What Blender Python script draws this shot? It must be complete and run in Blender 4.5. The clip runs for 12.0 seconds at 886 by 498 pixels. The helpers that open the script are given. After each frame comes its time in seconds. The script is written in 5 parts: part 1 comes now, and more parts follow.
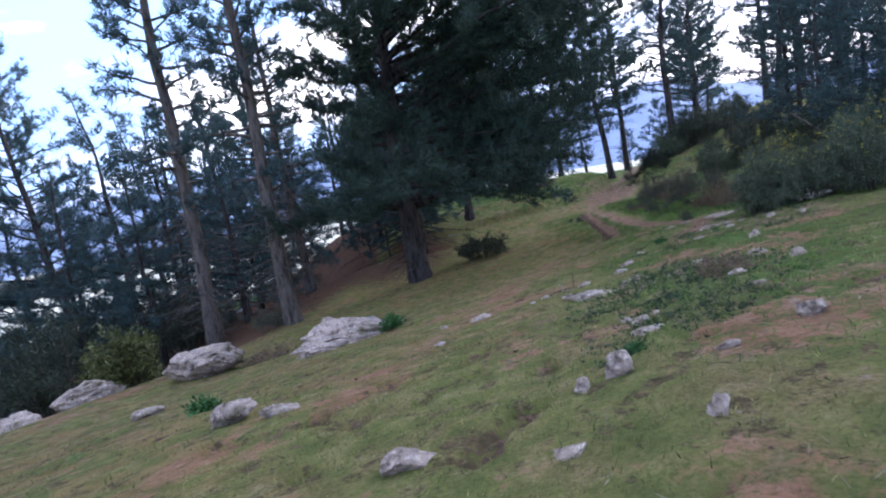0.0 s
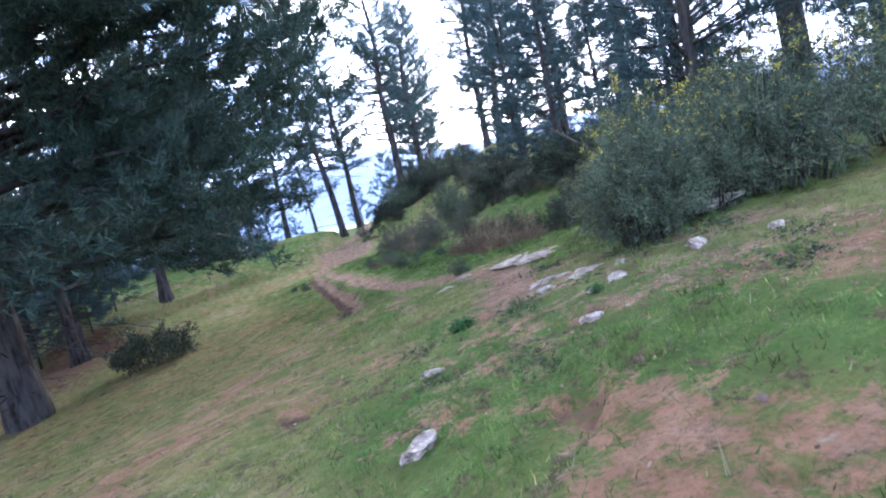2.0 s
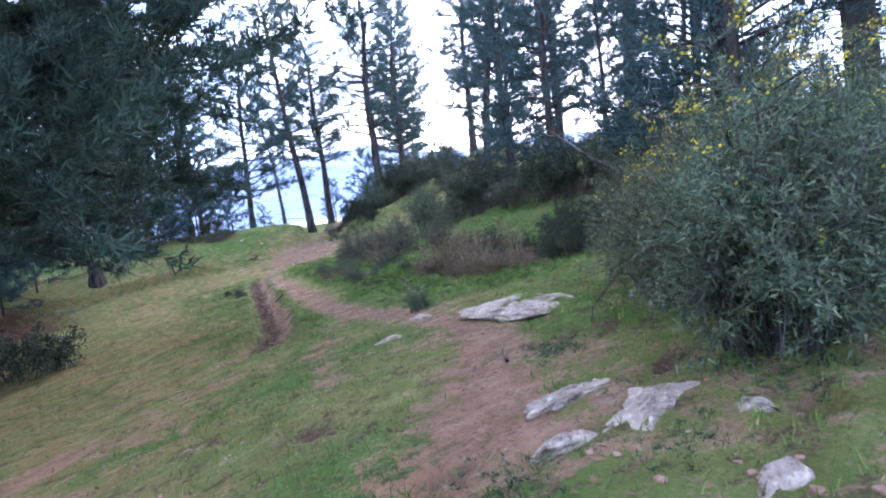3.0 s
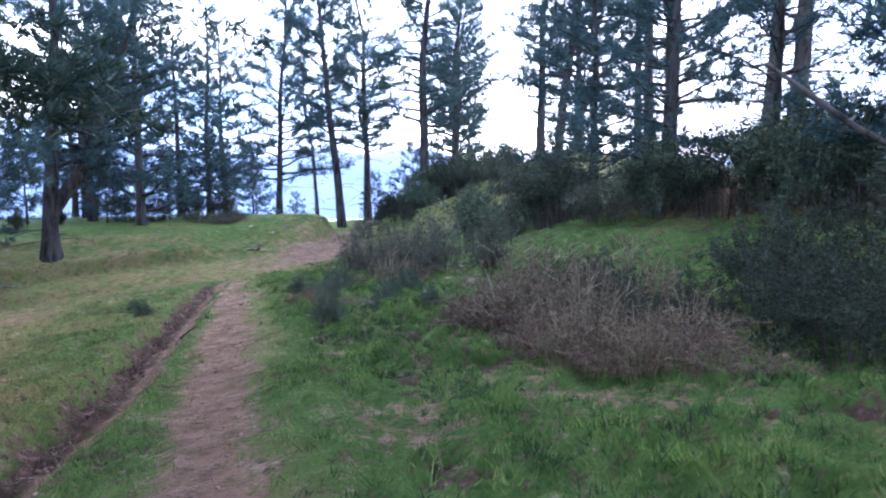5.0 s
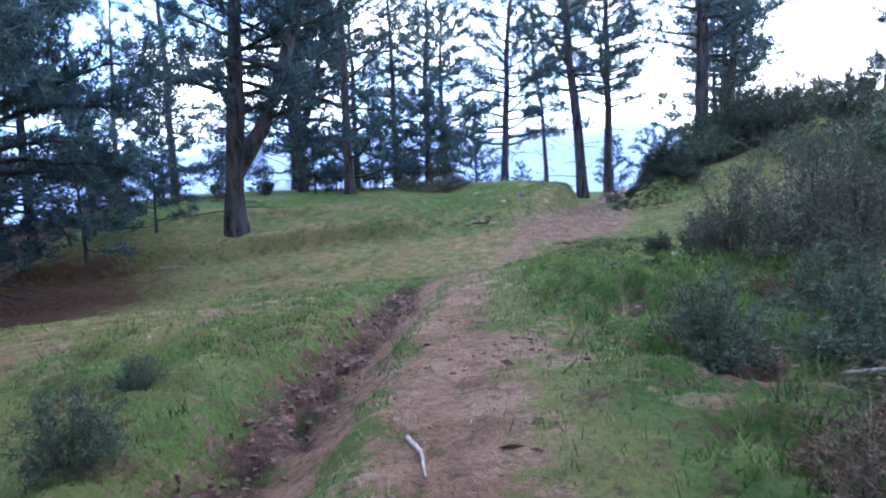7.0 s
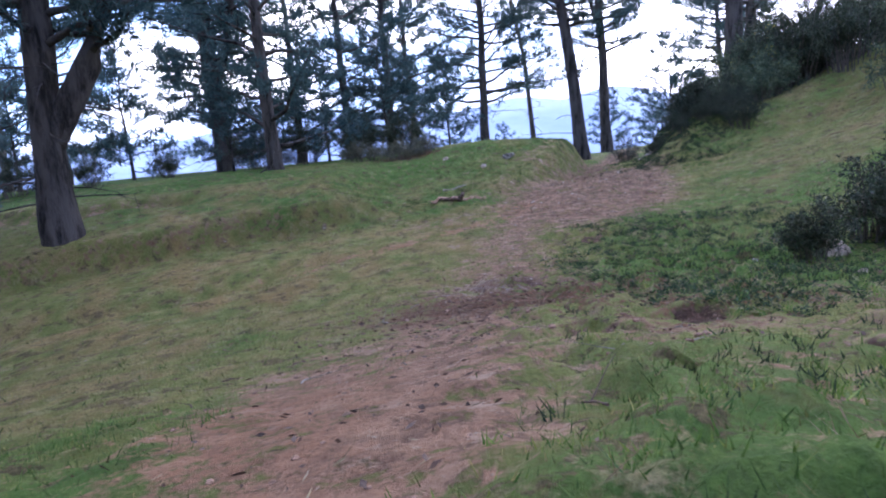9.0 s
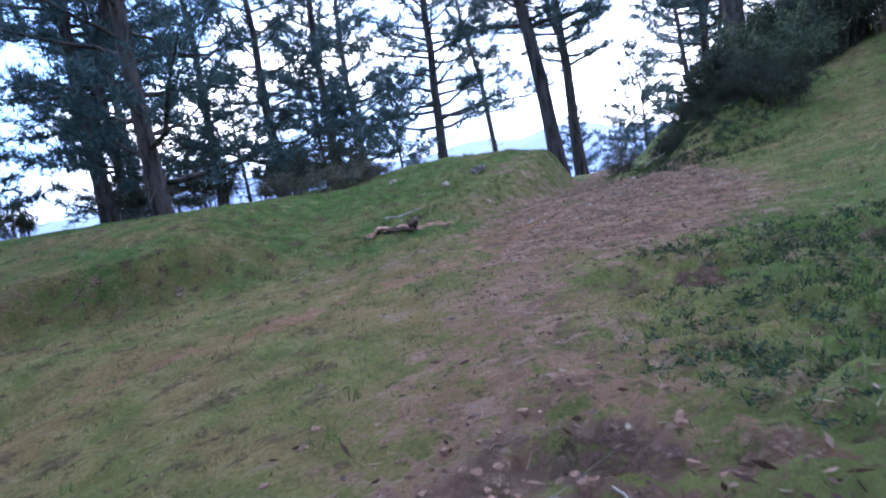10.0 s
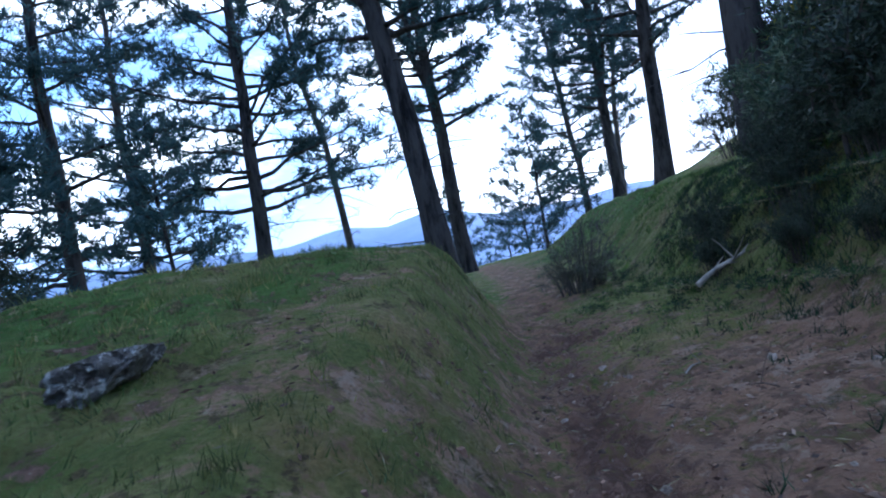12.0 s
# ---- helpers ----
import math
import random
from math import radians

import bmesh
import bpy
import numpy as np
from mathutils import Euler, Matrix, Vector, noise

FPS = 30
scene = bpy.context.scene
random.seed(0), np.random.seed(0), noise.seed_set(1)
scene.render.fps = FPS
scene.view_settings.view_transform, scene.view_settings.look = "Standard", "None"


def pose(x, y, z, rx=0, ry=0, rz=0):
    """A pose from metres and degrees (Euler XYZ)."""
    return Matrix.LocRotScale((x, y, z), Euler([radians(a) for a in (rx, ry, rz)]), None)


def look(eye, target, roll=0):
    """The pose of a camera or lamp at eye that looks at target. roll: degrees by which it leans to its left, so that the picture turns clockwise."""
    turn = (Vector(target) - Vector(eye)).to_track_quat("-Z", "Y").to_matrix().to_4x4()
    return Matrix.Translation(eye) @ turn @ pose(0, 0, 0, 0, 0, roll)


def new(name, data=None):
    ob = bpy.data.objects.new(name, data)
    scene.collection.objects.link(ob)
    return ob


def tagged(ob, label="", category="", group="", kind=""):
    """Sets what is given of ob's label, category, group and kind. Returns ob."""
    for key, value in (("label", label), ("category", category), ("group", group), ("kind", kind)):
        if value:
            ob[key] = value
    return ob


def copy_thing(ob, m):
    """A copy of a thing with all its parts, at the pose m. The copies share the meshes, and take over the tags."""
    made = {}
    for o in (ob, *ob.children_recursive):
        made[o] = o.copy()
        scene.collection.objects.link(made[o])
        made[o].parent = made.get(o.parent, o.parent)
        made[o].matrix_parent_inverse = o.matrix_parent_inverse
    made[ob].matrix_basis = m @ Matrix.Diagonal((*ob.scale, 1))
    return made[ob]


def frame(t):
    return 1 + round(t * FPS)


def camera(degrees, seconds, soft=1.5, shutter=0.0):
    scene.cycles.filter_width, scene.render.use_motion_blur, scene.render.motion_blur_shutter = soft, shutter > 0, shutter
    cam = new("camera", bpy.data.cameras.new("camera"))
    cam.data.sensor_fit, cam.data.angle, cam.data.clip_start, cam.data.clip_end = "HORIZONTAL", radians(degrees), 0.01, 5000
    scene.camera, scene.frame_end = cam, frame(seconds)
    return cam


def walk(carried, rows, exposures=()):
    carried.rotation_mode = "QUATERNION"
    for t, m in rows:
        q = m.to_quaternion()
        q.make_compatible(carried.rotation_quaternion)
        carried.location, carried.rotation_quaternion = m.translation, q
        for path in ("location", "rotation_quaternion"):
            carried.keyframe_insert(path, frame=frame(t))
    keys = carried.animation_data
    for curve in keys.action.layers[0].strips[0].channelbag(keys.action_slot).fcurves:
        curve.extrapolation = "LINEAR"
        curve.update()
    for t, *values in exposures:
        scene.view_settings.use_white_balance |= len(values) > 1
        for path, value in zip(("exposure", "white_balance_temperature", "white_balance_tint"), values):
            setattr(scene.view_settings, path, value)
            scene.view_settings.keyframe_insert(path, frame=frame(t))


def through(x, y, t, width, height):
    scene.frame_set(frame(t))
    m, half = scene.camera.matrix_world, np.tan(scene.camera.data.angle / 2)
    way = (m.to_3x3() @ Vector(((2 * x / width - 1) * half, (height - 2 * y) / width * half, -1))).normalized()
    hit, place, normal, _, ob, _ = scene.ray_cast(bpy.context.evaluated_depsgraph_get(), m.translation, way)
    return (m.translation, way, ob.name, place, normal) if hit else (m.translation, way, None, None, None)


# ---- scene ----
cam = camera(72.0, 12.0, 2.0, 0.05)
PATH = [
    (0.0, (0.001, 0.000, 1.299), (-0.200, 3.951, 0.708), -9.84),
    (0.5, (-0.109, 1.848, 1.127), (-0.099, 5.800, 0.510), -9.77),
    (1.0, (0.109, 3.755, 0.781), (0.559, 7.662, 0.052), -11.58),
    (1.5, (0.742, 5.633, 0.464), (1.766, 9.443, -0.199), -12.57),
    (2.0, (1.725, 7.381, 0.265), (3.224, 11.056, -0.234), -12.30),
    (2.5, (2.449, 8.726, 0.319), (4.160, 12.317, -0.097), -9.15),
    (3.0, (3.200, 10.124, 0.137), (4.841, 13.738, -0.361), -6.44),
    (3.2, (3.415, 10.738, 0.059), (4.986, 14.382, -0.441), -6.22),
    (4.8, (5.684, 15.896, -0.434), (7.306, 19.530, -0.839), -2.17),
    (5.0, (5.955, 16.702, -0.524), (7.339, 20.432, -0.941), 0.24),
    (5.5, (6.359, 18.787, -0.914), (7.206, 22.647, -1.533), 2.64),
    (6.0, (6.312, 21.025, -1.241), (6.588, 24.969, -1.850), 3.17),
    (6.5, (6.119, 23.116, -1.444), (6.183, 27.074, -2.021), 0.39),
    (7.0, (6.078, 25.123, -1.607), (6.099, 29.088, -2.135), -1.63),
    (7.2, (6.091, 25.913, -1.620), (6.145, 29.882, -2.109), -3.00),
    (8.8, (6.837, 30.973, -2.016), (6.939, 34.922, -2.645), -4.00),
    (9.0, (6.824, 31.661, -2.165), (6.925, 35.600, -2.859), -4.89),
    (9.5, (6.751, 33.835, -2.558), (6.986, 37.771, -3.225), -7.67),
    (10.0, (7.270, 36.501, -2.873), (7.616, 40.463, -3.300), -9.16),
    (10.5, (7.805, 39.201, -2.748), (8.304, 43.169, -2.842), -8.56),
    (11.0, (8.384, 41.836, -2.762), (9.157, 45.761, -2.740), -9.92),
    (11.5, (9.195, 44.235, -2.524), (10.175, 48.112, -2.438), -11.53),
    (12.0, (9.883, 46.361, -2.491), (11.138, 50.159, -2.502), -10.62),
]
walk(cam, [(t, look(eye, target, roll)) for t, eye, target, roll in PATH],
     [(0.0, 1.0, 6350, 17), (1.0, 1.1, 6250, 15), (2.0, 2.05, 6200, 15), (3.0, 2.05, 6200, 19), (5.5, 1.9, 5850, 16), (7.0, 1.9, 5750, 15), (9.0, 1.6, 6050, 22), (10.0, 1.6, 5800, 18), (10.5, 1.45, 5600, 13), (12.0, .72, 5200, 6)])

# ---- sky, sun and exposure ----
world = bpy.data.worlds.new("sky")
scene.world = world
world.use_nodes = True
wn, wl = world.node_tree.nodes, world.node_tree.links
wn.clear()
SUN_HIGH, SUN_TURN = radians(20), radians(36)
sky = wn.new("ShaderNodeTexSky")
sky.sky_type, sky.sun_disc = "NISHITA", False
sky.sun_elevation, sky.sun_rotation = SUN_HIGH, SUN_TURN
sky.dust_density, sky.ozone_density = 1.5, 1.5
# broken white cloud over the whole sky
where = wn.new("ShaderNodeTexCoord")
stretch = wn.new("ShaderNodeMapping")
stretch.inputs["Scale"].default_value = (1.0, 1.0, 3.2)
cloud = wn.new("ShaderNodeTexNoise")
cloud.inputs["Scale"].default_value, cloud.inputs["Detail"].default_value, cloud.inputs["Roughness"].default_value = 2.1, 6, .55
cover = wn.new("ShaderNodeMapRange")
cover.inputs["From Min"].default_value, cover.inputs["From Max"].default_value = .48, .62
cover.interpolation_type = "SMOOTHSTEP"
mixed = wn.new("ShaderNodeMix")
mixed.data_type = "RGBA"
# the cloud is thinner and brighter round the hidden sun
toward = wn.new("ShaderNodeVectorMath")
toward.operation = "DOT_PRODUCT"
toward.inputs[1].default_value = (math.sin(SUN_TURN) * math.cos(SUN_HIGH), math.cos(SUN_TURN) * math.cos(SUN_HIGH), math.sin(SUN_HIGH))
glare = wn.new("ShaderNodeMapRange")
glare.inputs["From Min"].default_value, glare.inputs["From Max"].default_value = -.8, 1
glare.inputs["To Min"].default_value, glare.inputs["To Max"].default_value = .5, 1.35
bright = wn.new("ShaderNodeVectorMath")
bright.operation = "SCALE"
bright.inputs[0].default_value = (27, 27.5, 28.5)
veil = wn.new("ShaderNodeMix")
veil.data_type = "RGBA"
veil.inputs["Factor"].default_value = .6
veil.inputs["B"].default_value = (8, 14, 27, 1)
back = wn.new("ShaderNodeBackground")
back.inputs["Strength"].default_value = .075
out = wn.new("ShaderNodeOutputWorld")
wl.new(where.outputs["Generated"], stretch.inputs["Vector"])
wl.new(stretch.outputs["Vector"], cloud.inputs["Vector"])
wl.new(cloud.outputs["Fac"], cover.inputs["Value"])
wl.new(sky.outputs["Color"], veil.inputs["A"])
wl.new(veil.outputs["Result"], mixed.inputs["A"])
wl.new(where.outputs["Generated"], toward.inputs[0])
wl.new(toward.outputs["Value"], glare.inputs["Value"])
wl.new(glare.outputs["Result"], bright.inputs["Scale"])
wl.new(bright.outputs["Vector"], mixed.inputs["B"])
wl.new(cover.outputs["Result"], mixed.inputs["Factor"])
wl.new(mixed.outputs["Result"], back.inputs["Color"])
wl.new(back.outputs["Background"], out.inputs["Surface"])

sun = new("sun", bpy.data.lights.new("sun", "SUN"))
sun.data.energy, sun.data.angle, sun.data.color = 1.5, radians(14), (1, .95, .88)
sun.matrix_world = look((0, 0, 0), (-math.sin(SUN_TURN) * math.cos(SUN_HIGH), -math.cos(SUN_TURN) * math.cos(SUN_HIGH), -math.sin(SUN_HIGH)))

# ---- materials ----


def material(name, rough=.9, spec=.2):
    m = bpy.data.materials.new(name)
    m.use_nodes = True
    b = m.node_tree.nodes["Principled BSDF"]
    b.inputs["Roughness"].default_value = rough
    b.inputs["Specular IOR Level"].default_value = spec
    return m, m.node_tree.nodes, m.node_tree.links, b


def noise_of(nodes, links, scale, detail=4, rough=.6, coord="Object", stretch=None):
    tc = nodes.new("ShaderNodeTexCoord")
    n = nodes.new("ShaderNodeTexNoise")
    n.inputs["Scale"].default_value, n.inputs["Detail"].default_value, n.inputs["Roughness"].default_value = scale, detail, rough
    source = tc.outputs[coord]
    if stretch:
        mp = nodes.new("ShaderNodeMapping")
        mp.inputs["Scale"].default_value = stretch
        links.new(source, mp.inputs["Vector"])
        source = mp.outputs["Vector"]
    links.new(source, n.inputs["Vector"])
    return n.outputs["Fac"]


def ramp(nodes, links, fac, *stops):
    r = nodes.new("ShaderNodeValToRGB")
    e = r.color_ramp.elements
    while len(e) < len(stops):
        e.new(.5)
    for el, (at, c) in zip(e, stops):
        el.position, el.color = at, (*c, 1)
    links.new(fac, r.inputs["Fac"])
    return r.outputs["Color"]


def blend(nodes, links, fac, a, b, kind="MIX"):
    m = nodes.new("ShaderNodeMix")
    m.data_type, m.blend_type = "RGBA", kind
    for key, v in (("Factor", fac), ("A", a), ("B", b)):
        if isinstance(v, (int, float)):
            m.inputs[key].default_value = v
        elif isinstance(v, tuple):
            m.inputs[key].default_value = (*v, 1)
        else:
            links.new(v, m.inputs[key])
    return m.outputs["Result"]


def sums(nodes, links, op, a, b, clamp=False):
    m = nodes.new("ShaderNodeMath")
    m.operation, m.use_clamp = op, clamp
    for i, v in enumerate((a, b)):
        if isinstance(v, (int, float)):
            m.inputs[i].default_value = v
        else:
            links.new(v, m.inputs[i])
    return m.outputs[0]


def bumped(nodes, links, bsdf, height, strength, distance):
    n = nodes.new("ShaderNodeBump")
    n.inputs["Strength"].default_value, n.inputs["Distance"].default_value = strength, distance
    links.new(height, n.inputs["Height"])
    links.new(n.outputs["Normal"], bsdf.inputs["Normal"])


def attribute(nodes, name):
    a = nodes.new("ShaderNodeAttribute")
    a.attribute_name = name
    return a.outputs["Fac"]


def ground_material():
    m, n, l, b = material("turf_and_earth", .95, .1)
    big, patchy, mid = noise_of(n, l, .35, 4), noise_of(n, l, 1.3, 5, .6), noise_of(n, l, 3.4, 6, .65)
    speck, fine = noise_of(n, l, 9.5, 8, .75), noise_of(n, l, 38, 6, .7)

    def cut(v, low, high, top=1.0):
        r = n.new("ShaderNodeMapRange")
        r.inputs["From Min"].default_value, r.inputs["From Max"].default_value, r.inputs["To Max"].default_value = low, high, top
        l.new(v, r.inputs["Value"])
        return r.outputs["Result"]
    ragged = sums(n, l, "ADD", sums(n, l, "MULTIPLY", sums(n, l, "SUBTRACT", mid, .5), 1.2), sums(n, l, "MULTIPLY", sums(n, l, "SUBTRACT", speck, .5), 1.6))

    def edge(key, low=.34, high=.62, stray=1.15):
        return cut(sums(n, l, "ADD", attribute(n, key), sums(n, l, "MULTIPLY", ragged, stray)), low, high)
    grazed = ramp(n, l, mid, (.30, (.131, .160, .045)), (.52, (.225, .237, .073)), (.72, (.375, .331, .138)))
    grazed = blend(n, l, cut(patchy, .50, .66, .8), grazed, ramp(n, l, speck, (.36, (.180, .144, .060)), (.62, (.396, .294, .144))))
    green = ramp(n, l, mid, (.30, (.054, .115, .023)), (.52, (.115, .198, .046)), (.74, (.211, .288, .082)))
    green = blend(n, l, cut(speck, .56, .66, .7), green, (.170, .180, .065))
    turf = blend(n, l, edge("lush", .30, .66, .9), grazed, green)
    dry = ramp(n, l, mid, (.3, (.250, .165, .062)), (.7, (.430, .300, .135)))
    turf = blend(n, l, sums(n, l, "MULTIPLY", attribute(n, "dry"), cut(patchy, .40, .62)), turf, dry)
    turf = blend(n, l, cut(speck, .58, .66, .55), turf, ramp(n, l, big, (.4, (.26, .165, .095)), (.6, (.34, .195, .115))))
    gaps, thatch_at = noise_of(n, l, 4.6, 9, .74), noise_of(n, l, 2.7, 7, .72)
    turf = blend(n, l, cut(gaps, .540, .580, .82), turf, ramp(n, l, speck, (.38, (.075, .056, .033)), (.60, (.213, .144, .083))))
    turf = blend(n, l, cut(thatch_at, .58, .63, .55), turf, ramp(n, l, speck, (.38, (.220, .175, .080)), (.60, (.420, .345, .190))))
    turf = blend(n, l, .55, turf, ramp(n, l, fine, (.34, (.40, .40, .38)), (.58, (1.1, 1.1, 1.1))), "MULTIPLY")
    brown = ramp(n, l, mid, (.30, (.238, .128, .080)), (.5, (.365, .212, .138)), (.72, (.470, .308, .212)))
    red = ramp(n, l, mid, (.30, (.260, .125, .072)), (.5, (.400, .205, .118)), (.72, (.500, .300, .190)))
    earth = blend(n, l, edge("red", .30, .70, .8), brown, red)
    crumbs = ramp(n, l, speck, (.36, (.45, .41, .39)), (.47, (1, 1, 1)))
    earth = blend(n, l, .7, earth, crumbs, "MULTIPLY")
    earth = blend(n, l, .45, earth, ramp(n, l, fine, (.34, (.45, .43, .42)), (.56, (1.05, 1.05, 1.05))), "MULTIPLY")
    rough = noise_of(n, l, 5.2, 7, .72)
    churned = sums(n, l, "ADD", sums(n, l, "MULTIPLY", attribute(n, "churn"), .56), .12)
    earth = blend(n, l, sums(n, l, "MULTIPLY", cut(rough, .50, .56), churned), earth, ramp(n, l, speck, (.40, (.060, .036, .026)), (.60, (.190, .115, .080))))
    earth = blend(n, l, sums(n, l, "MULTIPLY", cut(gaps, .57, .61, .7), churned), earth, (.560, .430, .330))
    litter = ramp(n, l, speck, (.34, (.055, .032, .022)), (.62, (.185, .095, .056)))
    wet = ramp(n, l, speck, (.38, (.055, .032, .024)), (.52, (.130, .075, .056)), (.66, (.300, .180, .135)))
    colour = blend(n, l, edge("bare"), turf, earth)
    colour = blend(n, l, edge("litter"), colour, litter)
    soaked = edge("mud")
    colour = blend(n, l, soaked, colour, wet)
    # far fields, their pale colour partly the valley's haze and glare painted in
    colour = blend(n, l, edge("field"), colour, ramp(n, l, big, (.35, (.46, .42, .30)), (.65, (.66, .62, .50))))
    l.new(colour, b.inputs["Base Color"])
    shine = n.new("ShaderNodeMapRange")
    shine.inputs["To Min"].default_value, shine.inputs["To Max"].default_value = .95, .28
    l.new(edge("pool"), shine.inputs["Value"])
    l.new(shine.outputs["Result"], b.inputs["Roughness"])
    bumped(n, l, b, sums(n, l, "ADD", sums(n, l, "ADD", mid, fine), speck), 1.0, .10)
    return m


def bark_material(name, dark, light, scale=5):
    m, n, l, b = material(name, .95, .1)
    plates = noise_of(n, l, scale, 5, .7, stretch=(1, 1, .22))
    stain = noise_of(n, l, .7, 3)
    c = ramp(n, l, plates, (.36, dark), (.56, light))
    c = blend(n, l, .5, c, ramp(n, l, stain, (.3, (.45, .45, .45)), (.7, (1, 1, 1))), "MULTIPLY")
    l.new(c, b.inputs["Base Color"])
    bumped(n, l, b, plates, 1, .06)
    return m


def leaf_material(name, dark, mid, light, rough=.6, through=.25, clumps=False):
    m, n, l, b = material(name, rough, .25)
    g = n.new("ShaderNodeNewGeometry")
    o = n.new("ShaderNodeObjectInfo")
    c = ramp(n, l, g.outputs["Random Per Island"], (0, dark), (.5, mid), (1, light))
    patch = noise_of(n, l, .9, 3)
    c = blend(n, l, .7, c, ramp(n, l, patch, (.3, (.35, .35, .35)), (.7, (1, 1, 1))), "MULTIPLY")
    if clumps:
        c = blend(n, l, 1.0, c, ramp(n, l, noise_of(n, l, 4.2, 5, .7), (.37, (.30, .34, .29)), (.50, (1, 1, 1)), (.64, (2.0, 1.7, 1.55))), "MULTIPLY")
    c = blend(n, l, sums(n, l, "MULTIPLY", o.outputs["Random"], .35), c, tuple(v * .55 for v in dark))
    l.new(c, b.inputs["Base Color"])
    t = n.new("ShaderNodeBsdfTranslucent")
    l.new(c, t.inputs["Color"])
    mixer = n.new("ShaderNodeMixShader")
    mixer.inputs["Fac"].default_value = through
    l.new(b.outputs["BSDF"], mixer.inputs[1])
    l.new(t.outputs["BSDF"], mixer.inputs[2])
    l.new(mixer.outputs["Shader"], n["Material Output"].inputs["Surface"])
    return m


def stone_material(name, dark, light, lichen=(.55, .53, .50)):
    m, n, l, b = material(name, .9, .2)
    mid, fine = noise_of(n, l, 3.2, 6, .65), noise_of(n, l, 22, 6, .7)
    c = ramp(n, l, mid, (.3, dark), (.65, light))
    c = blend(n, l, ramp(n, l, fine, (.52, (0, 0, 0)), (.64, (1, 1, 1))), c, lichen)
    moss = ramp(n, l, noise_of(n, l, 1.6, 4), (.56, (0, 0, 0)), (.66, (1, 1, 1)))
    c = blend(n, l, moss, c, (.13, .11, .06))
    pits = ramp(n, l, noise_of(n, l, 9, 5, .75), (.36, (.25, .23, .22)), (.47, (1, 1, 1)))
    c = blend(n, l, .85, c, pits, "MULTIPLY")
    l.new(c, b.inputs["Base Color"])
    bumped(n, l, b, sums(n, l, "ADD", mid, fine), 1.0, .09)
    return m


def plain_material(name, dark, light, scale=8, rough=.9, stretch=None, depth=.02):
    m, n, l, b = material(name, rough, .15)
    f = noise_of(n, l, scale, 5, .65, stretch=stretch)
    l.new(ramp(n, l, f, (.3, dark), (.7, light)), b.inputs["Base Color"])
    bumped(n, l, b, f, .8, depth)
    return m


TURF = ground_material()
BARK = bark_material("pine_bark", (.015, .013, .013), (.082, .071, .066))
BARK_GREY = bark_material("grey_pine_bark", (.040, .034, .030), (.150, .125, .108), 6)
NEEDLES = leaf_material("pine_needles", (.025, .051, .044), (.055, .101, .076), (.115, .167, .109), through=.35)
# lighter, bluer needle copy: haze and glare over the pines put into the colour
NEEDLES_HAZY = leaf_material("haze_lightened_needles", (.032, .068, .074), (.064, .118, .120), (.112, .176, .165), through=.45)
GORSE = leaf_material("gorse_leaves", (.036, .068, .039), (.086, .125, .073), (.221, .254, .143))
OLIVE_GORSE = leaf_material("yellowish_gorse_leaves", (.050, .066, .032), (.110, .128, .060), (.230, .230, .110))
HEATH = leaf_material("heath_leaves", (.053, .058, .037), (.106, .109, .070), (.200, .191, .128))
SAGE = leaf_material("grey_green_leaves", (.040, .068, .037), (.083, .121, .066), (.162, .198, .122))
WEED = leaf_material("dark_weed_leaves", (.016, .037, .018), (.037, .070, .032), (.088, .124, .058), .8, .25)
DARK_LEAF = leaf_material("dark_shrub_leaves", (.017, .027, .017), (.040, .058, .032), (.092, .108, .060))
HERB = leaf_material("fresh_leaves", (.030, .090, .020), (.055, .150, .045), (.090, .220, .070))
OLIVE = leaf_material("olive_leaves", (.060, .070, .020), (.130, .140, .040), (.230, .220, .080))
BRACKEN = leaf_material("dead_bracken", (.075, .040, .028), (.185, .108, .074), (.360, .250, .180), .9, .15)
PETAL = leaf_material("yellow_petals", (.55, .42, .02), (.75, .60, .04), (.80, .68, .10), .7, .3)
BLADES = leaf_material("grass_blades", (.102, .134, .036), (.198, .222, .070), (.384, .348, .150), .7, .3, True)
LUSH = leaf_material("lush_grass_blades", (.044, .107, .020), (.112, .201, .041), (.244, .317, .091), .7, .3, True)
STRAW = leaf_material("dry_grass_stalks", (.200, .150, .080), (.330, .260, .150), (.480, .400, .250), .9, .2)
STONE = stone_material("grey_lichened_stone", (.224, .168, .137), (.606, .470, .393), (.738, .610, .516))
PALE_STONE = stone_material("pale_stone", (.227, .168, .133), (.567, .448, .370), (.680, .582, .486))
MOTTLED = stone_material("white_spotted_stone", (.075, .066, .060), (.24, .21, .19), (.66, .63, .58))
DEAD_WOOD = plain_material("weathered_dead_wood", (.10, .08, .065), (.38, .33, .28), 9, .9, (1, 1, .2), .01)
PINK_WOOD = plain_material("fresh_broken_wood", (.30, .15, .10), (.55, .34, .24), 12, .9, (1, 1, .3), .01)
LOG_BARK = plain_material("crumbling_log_bark", (.035, .024, .02), (.160, .105, .080), 14, .95, None, .03)
CLOD = plain_material("churned_mud", (.026, .016, .012), (.150, .086, .062), 14, .8, None, .03)
CRUMB = plain_material("crumbled_earth", (.085, .048, .034), (.250, .148, .100), 16, .9, None, .02)
TARMAC = plain_material("old_tarmac", (.045, .046, .05), (.085, .086, .092), 6)
# distance haze is painted into both hill colours, paler for the farther range
HILL = plain_material("haze_blue_hillside", (.17, .22, .33), (.25, .30, .41), .006, 1, None, .01)
HILL_FAR = plain_material("haze_paled_hills", (.34, .39, .50), (.42, .46, .56), .003, 1, None, .01)
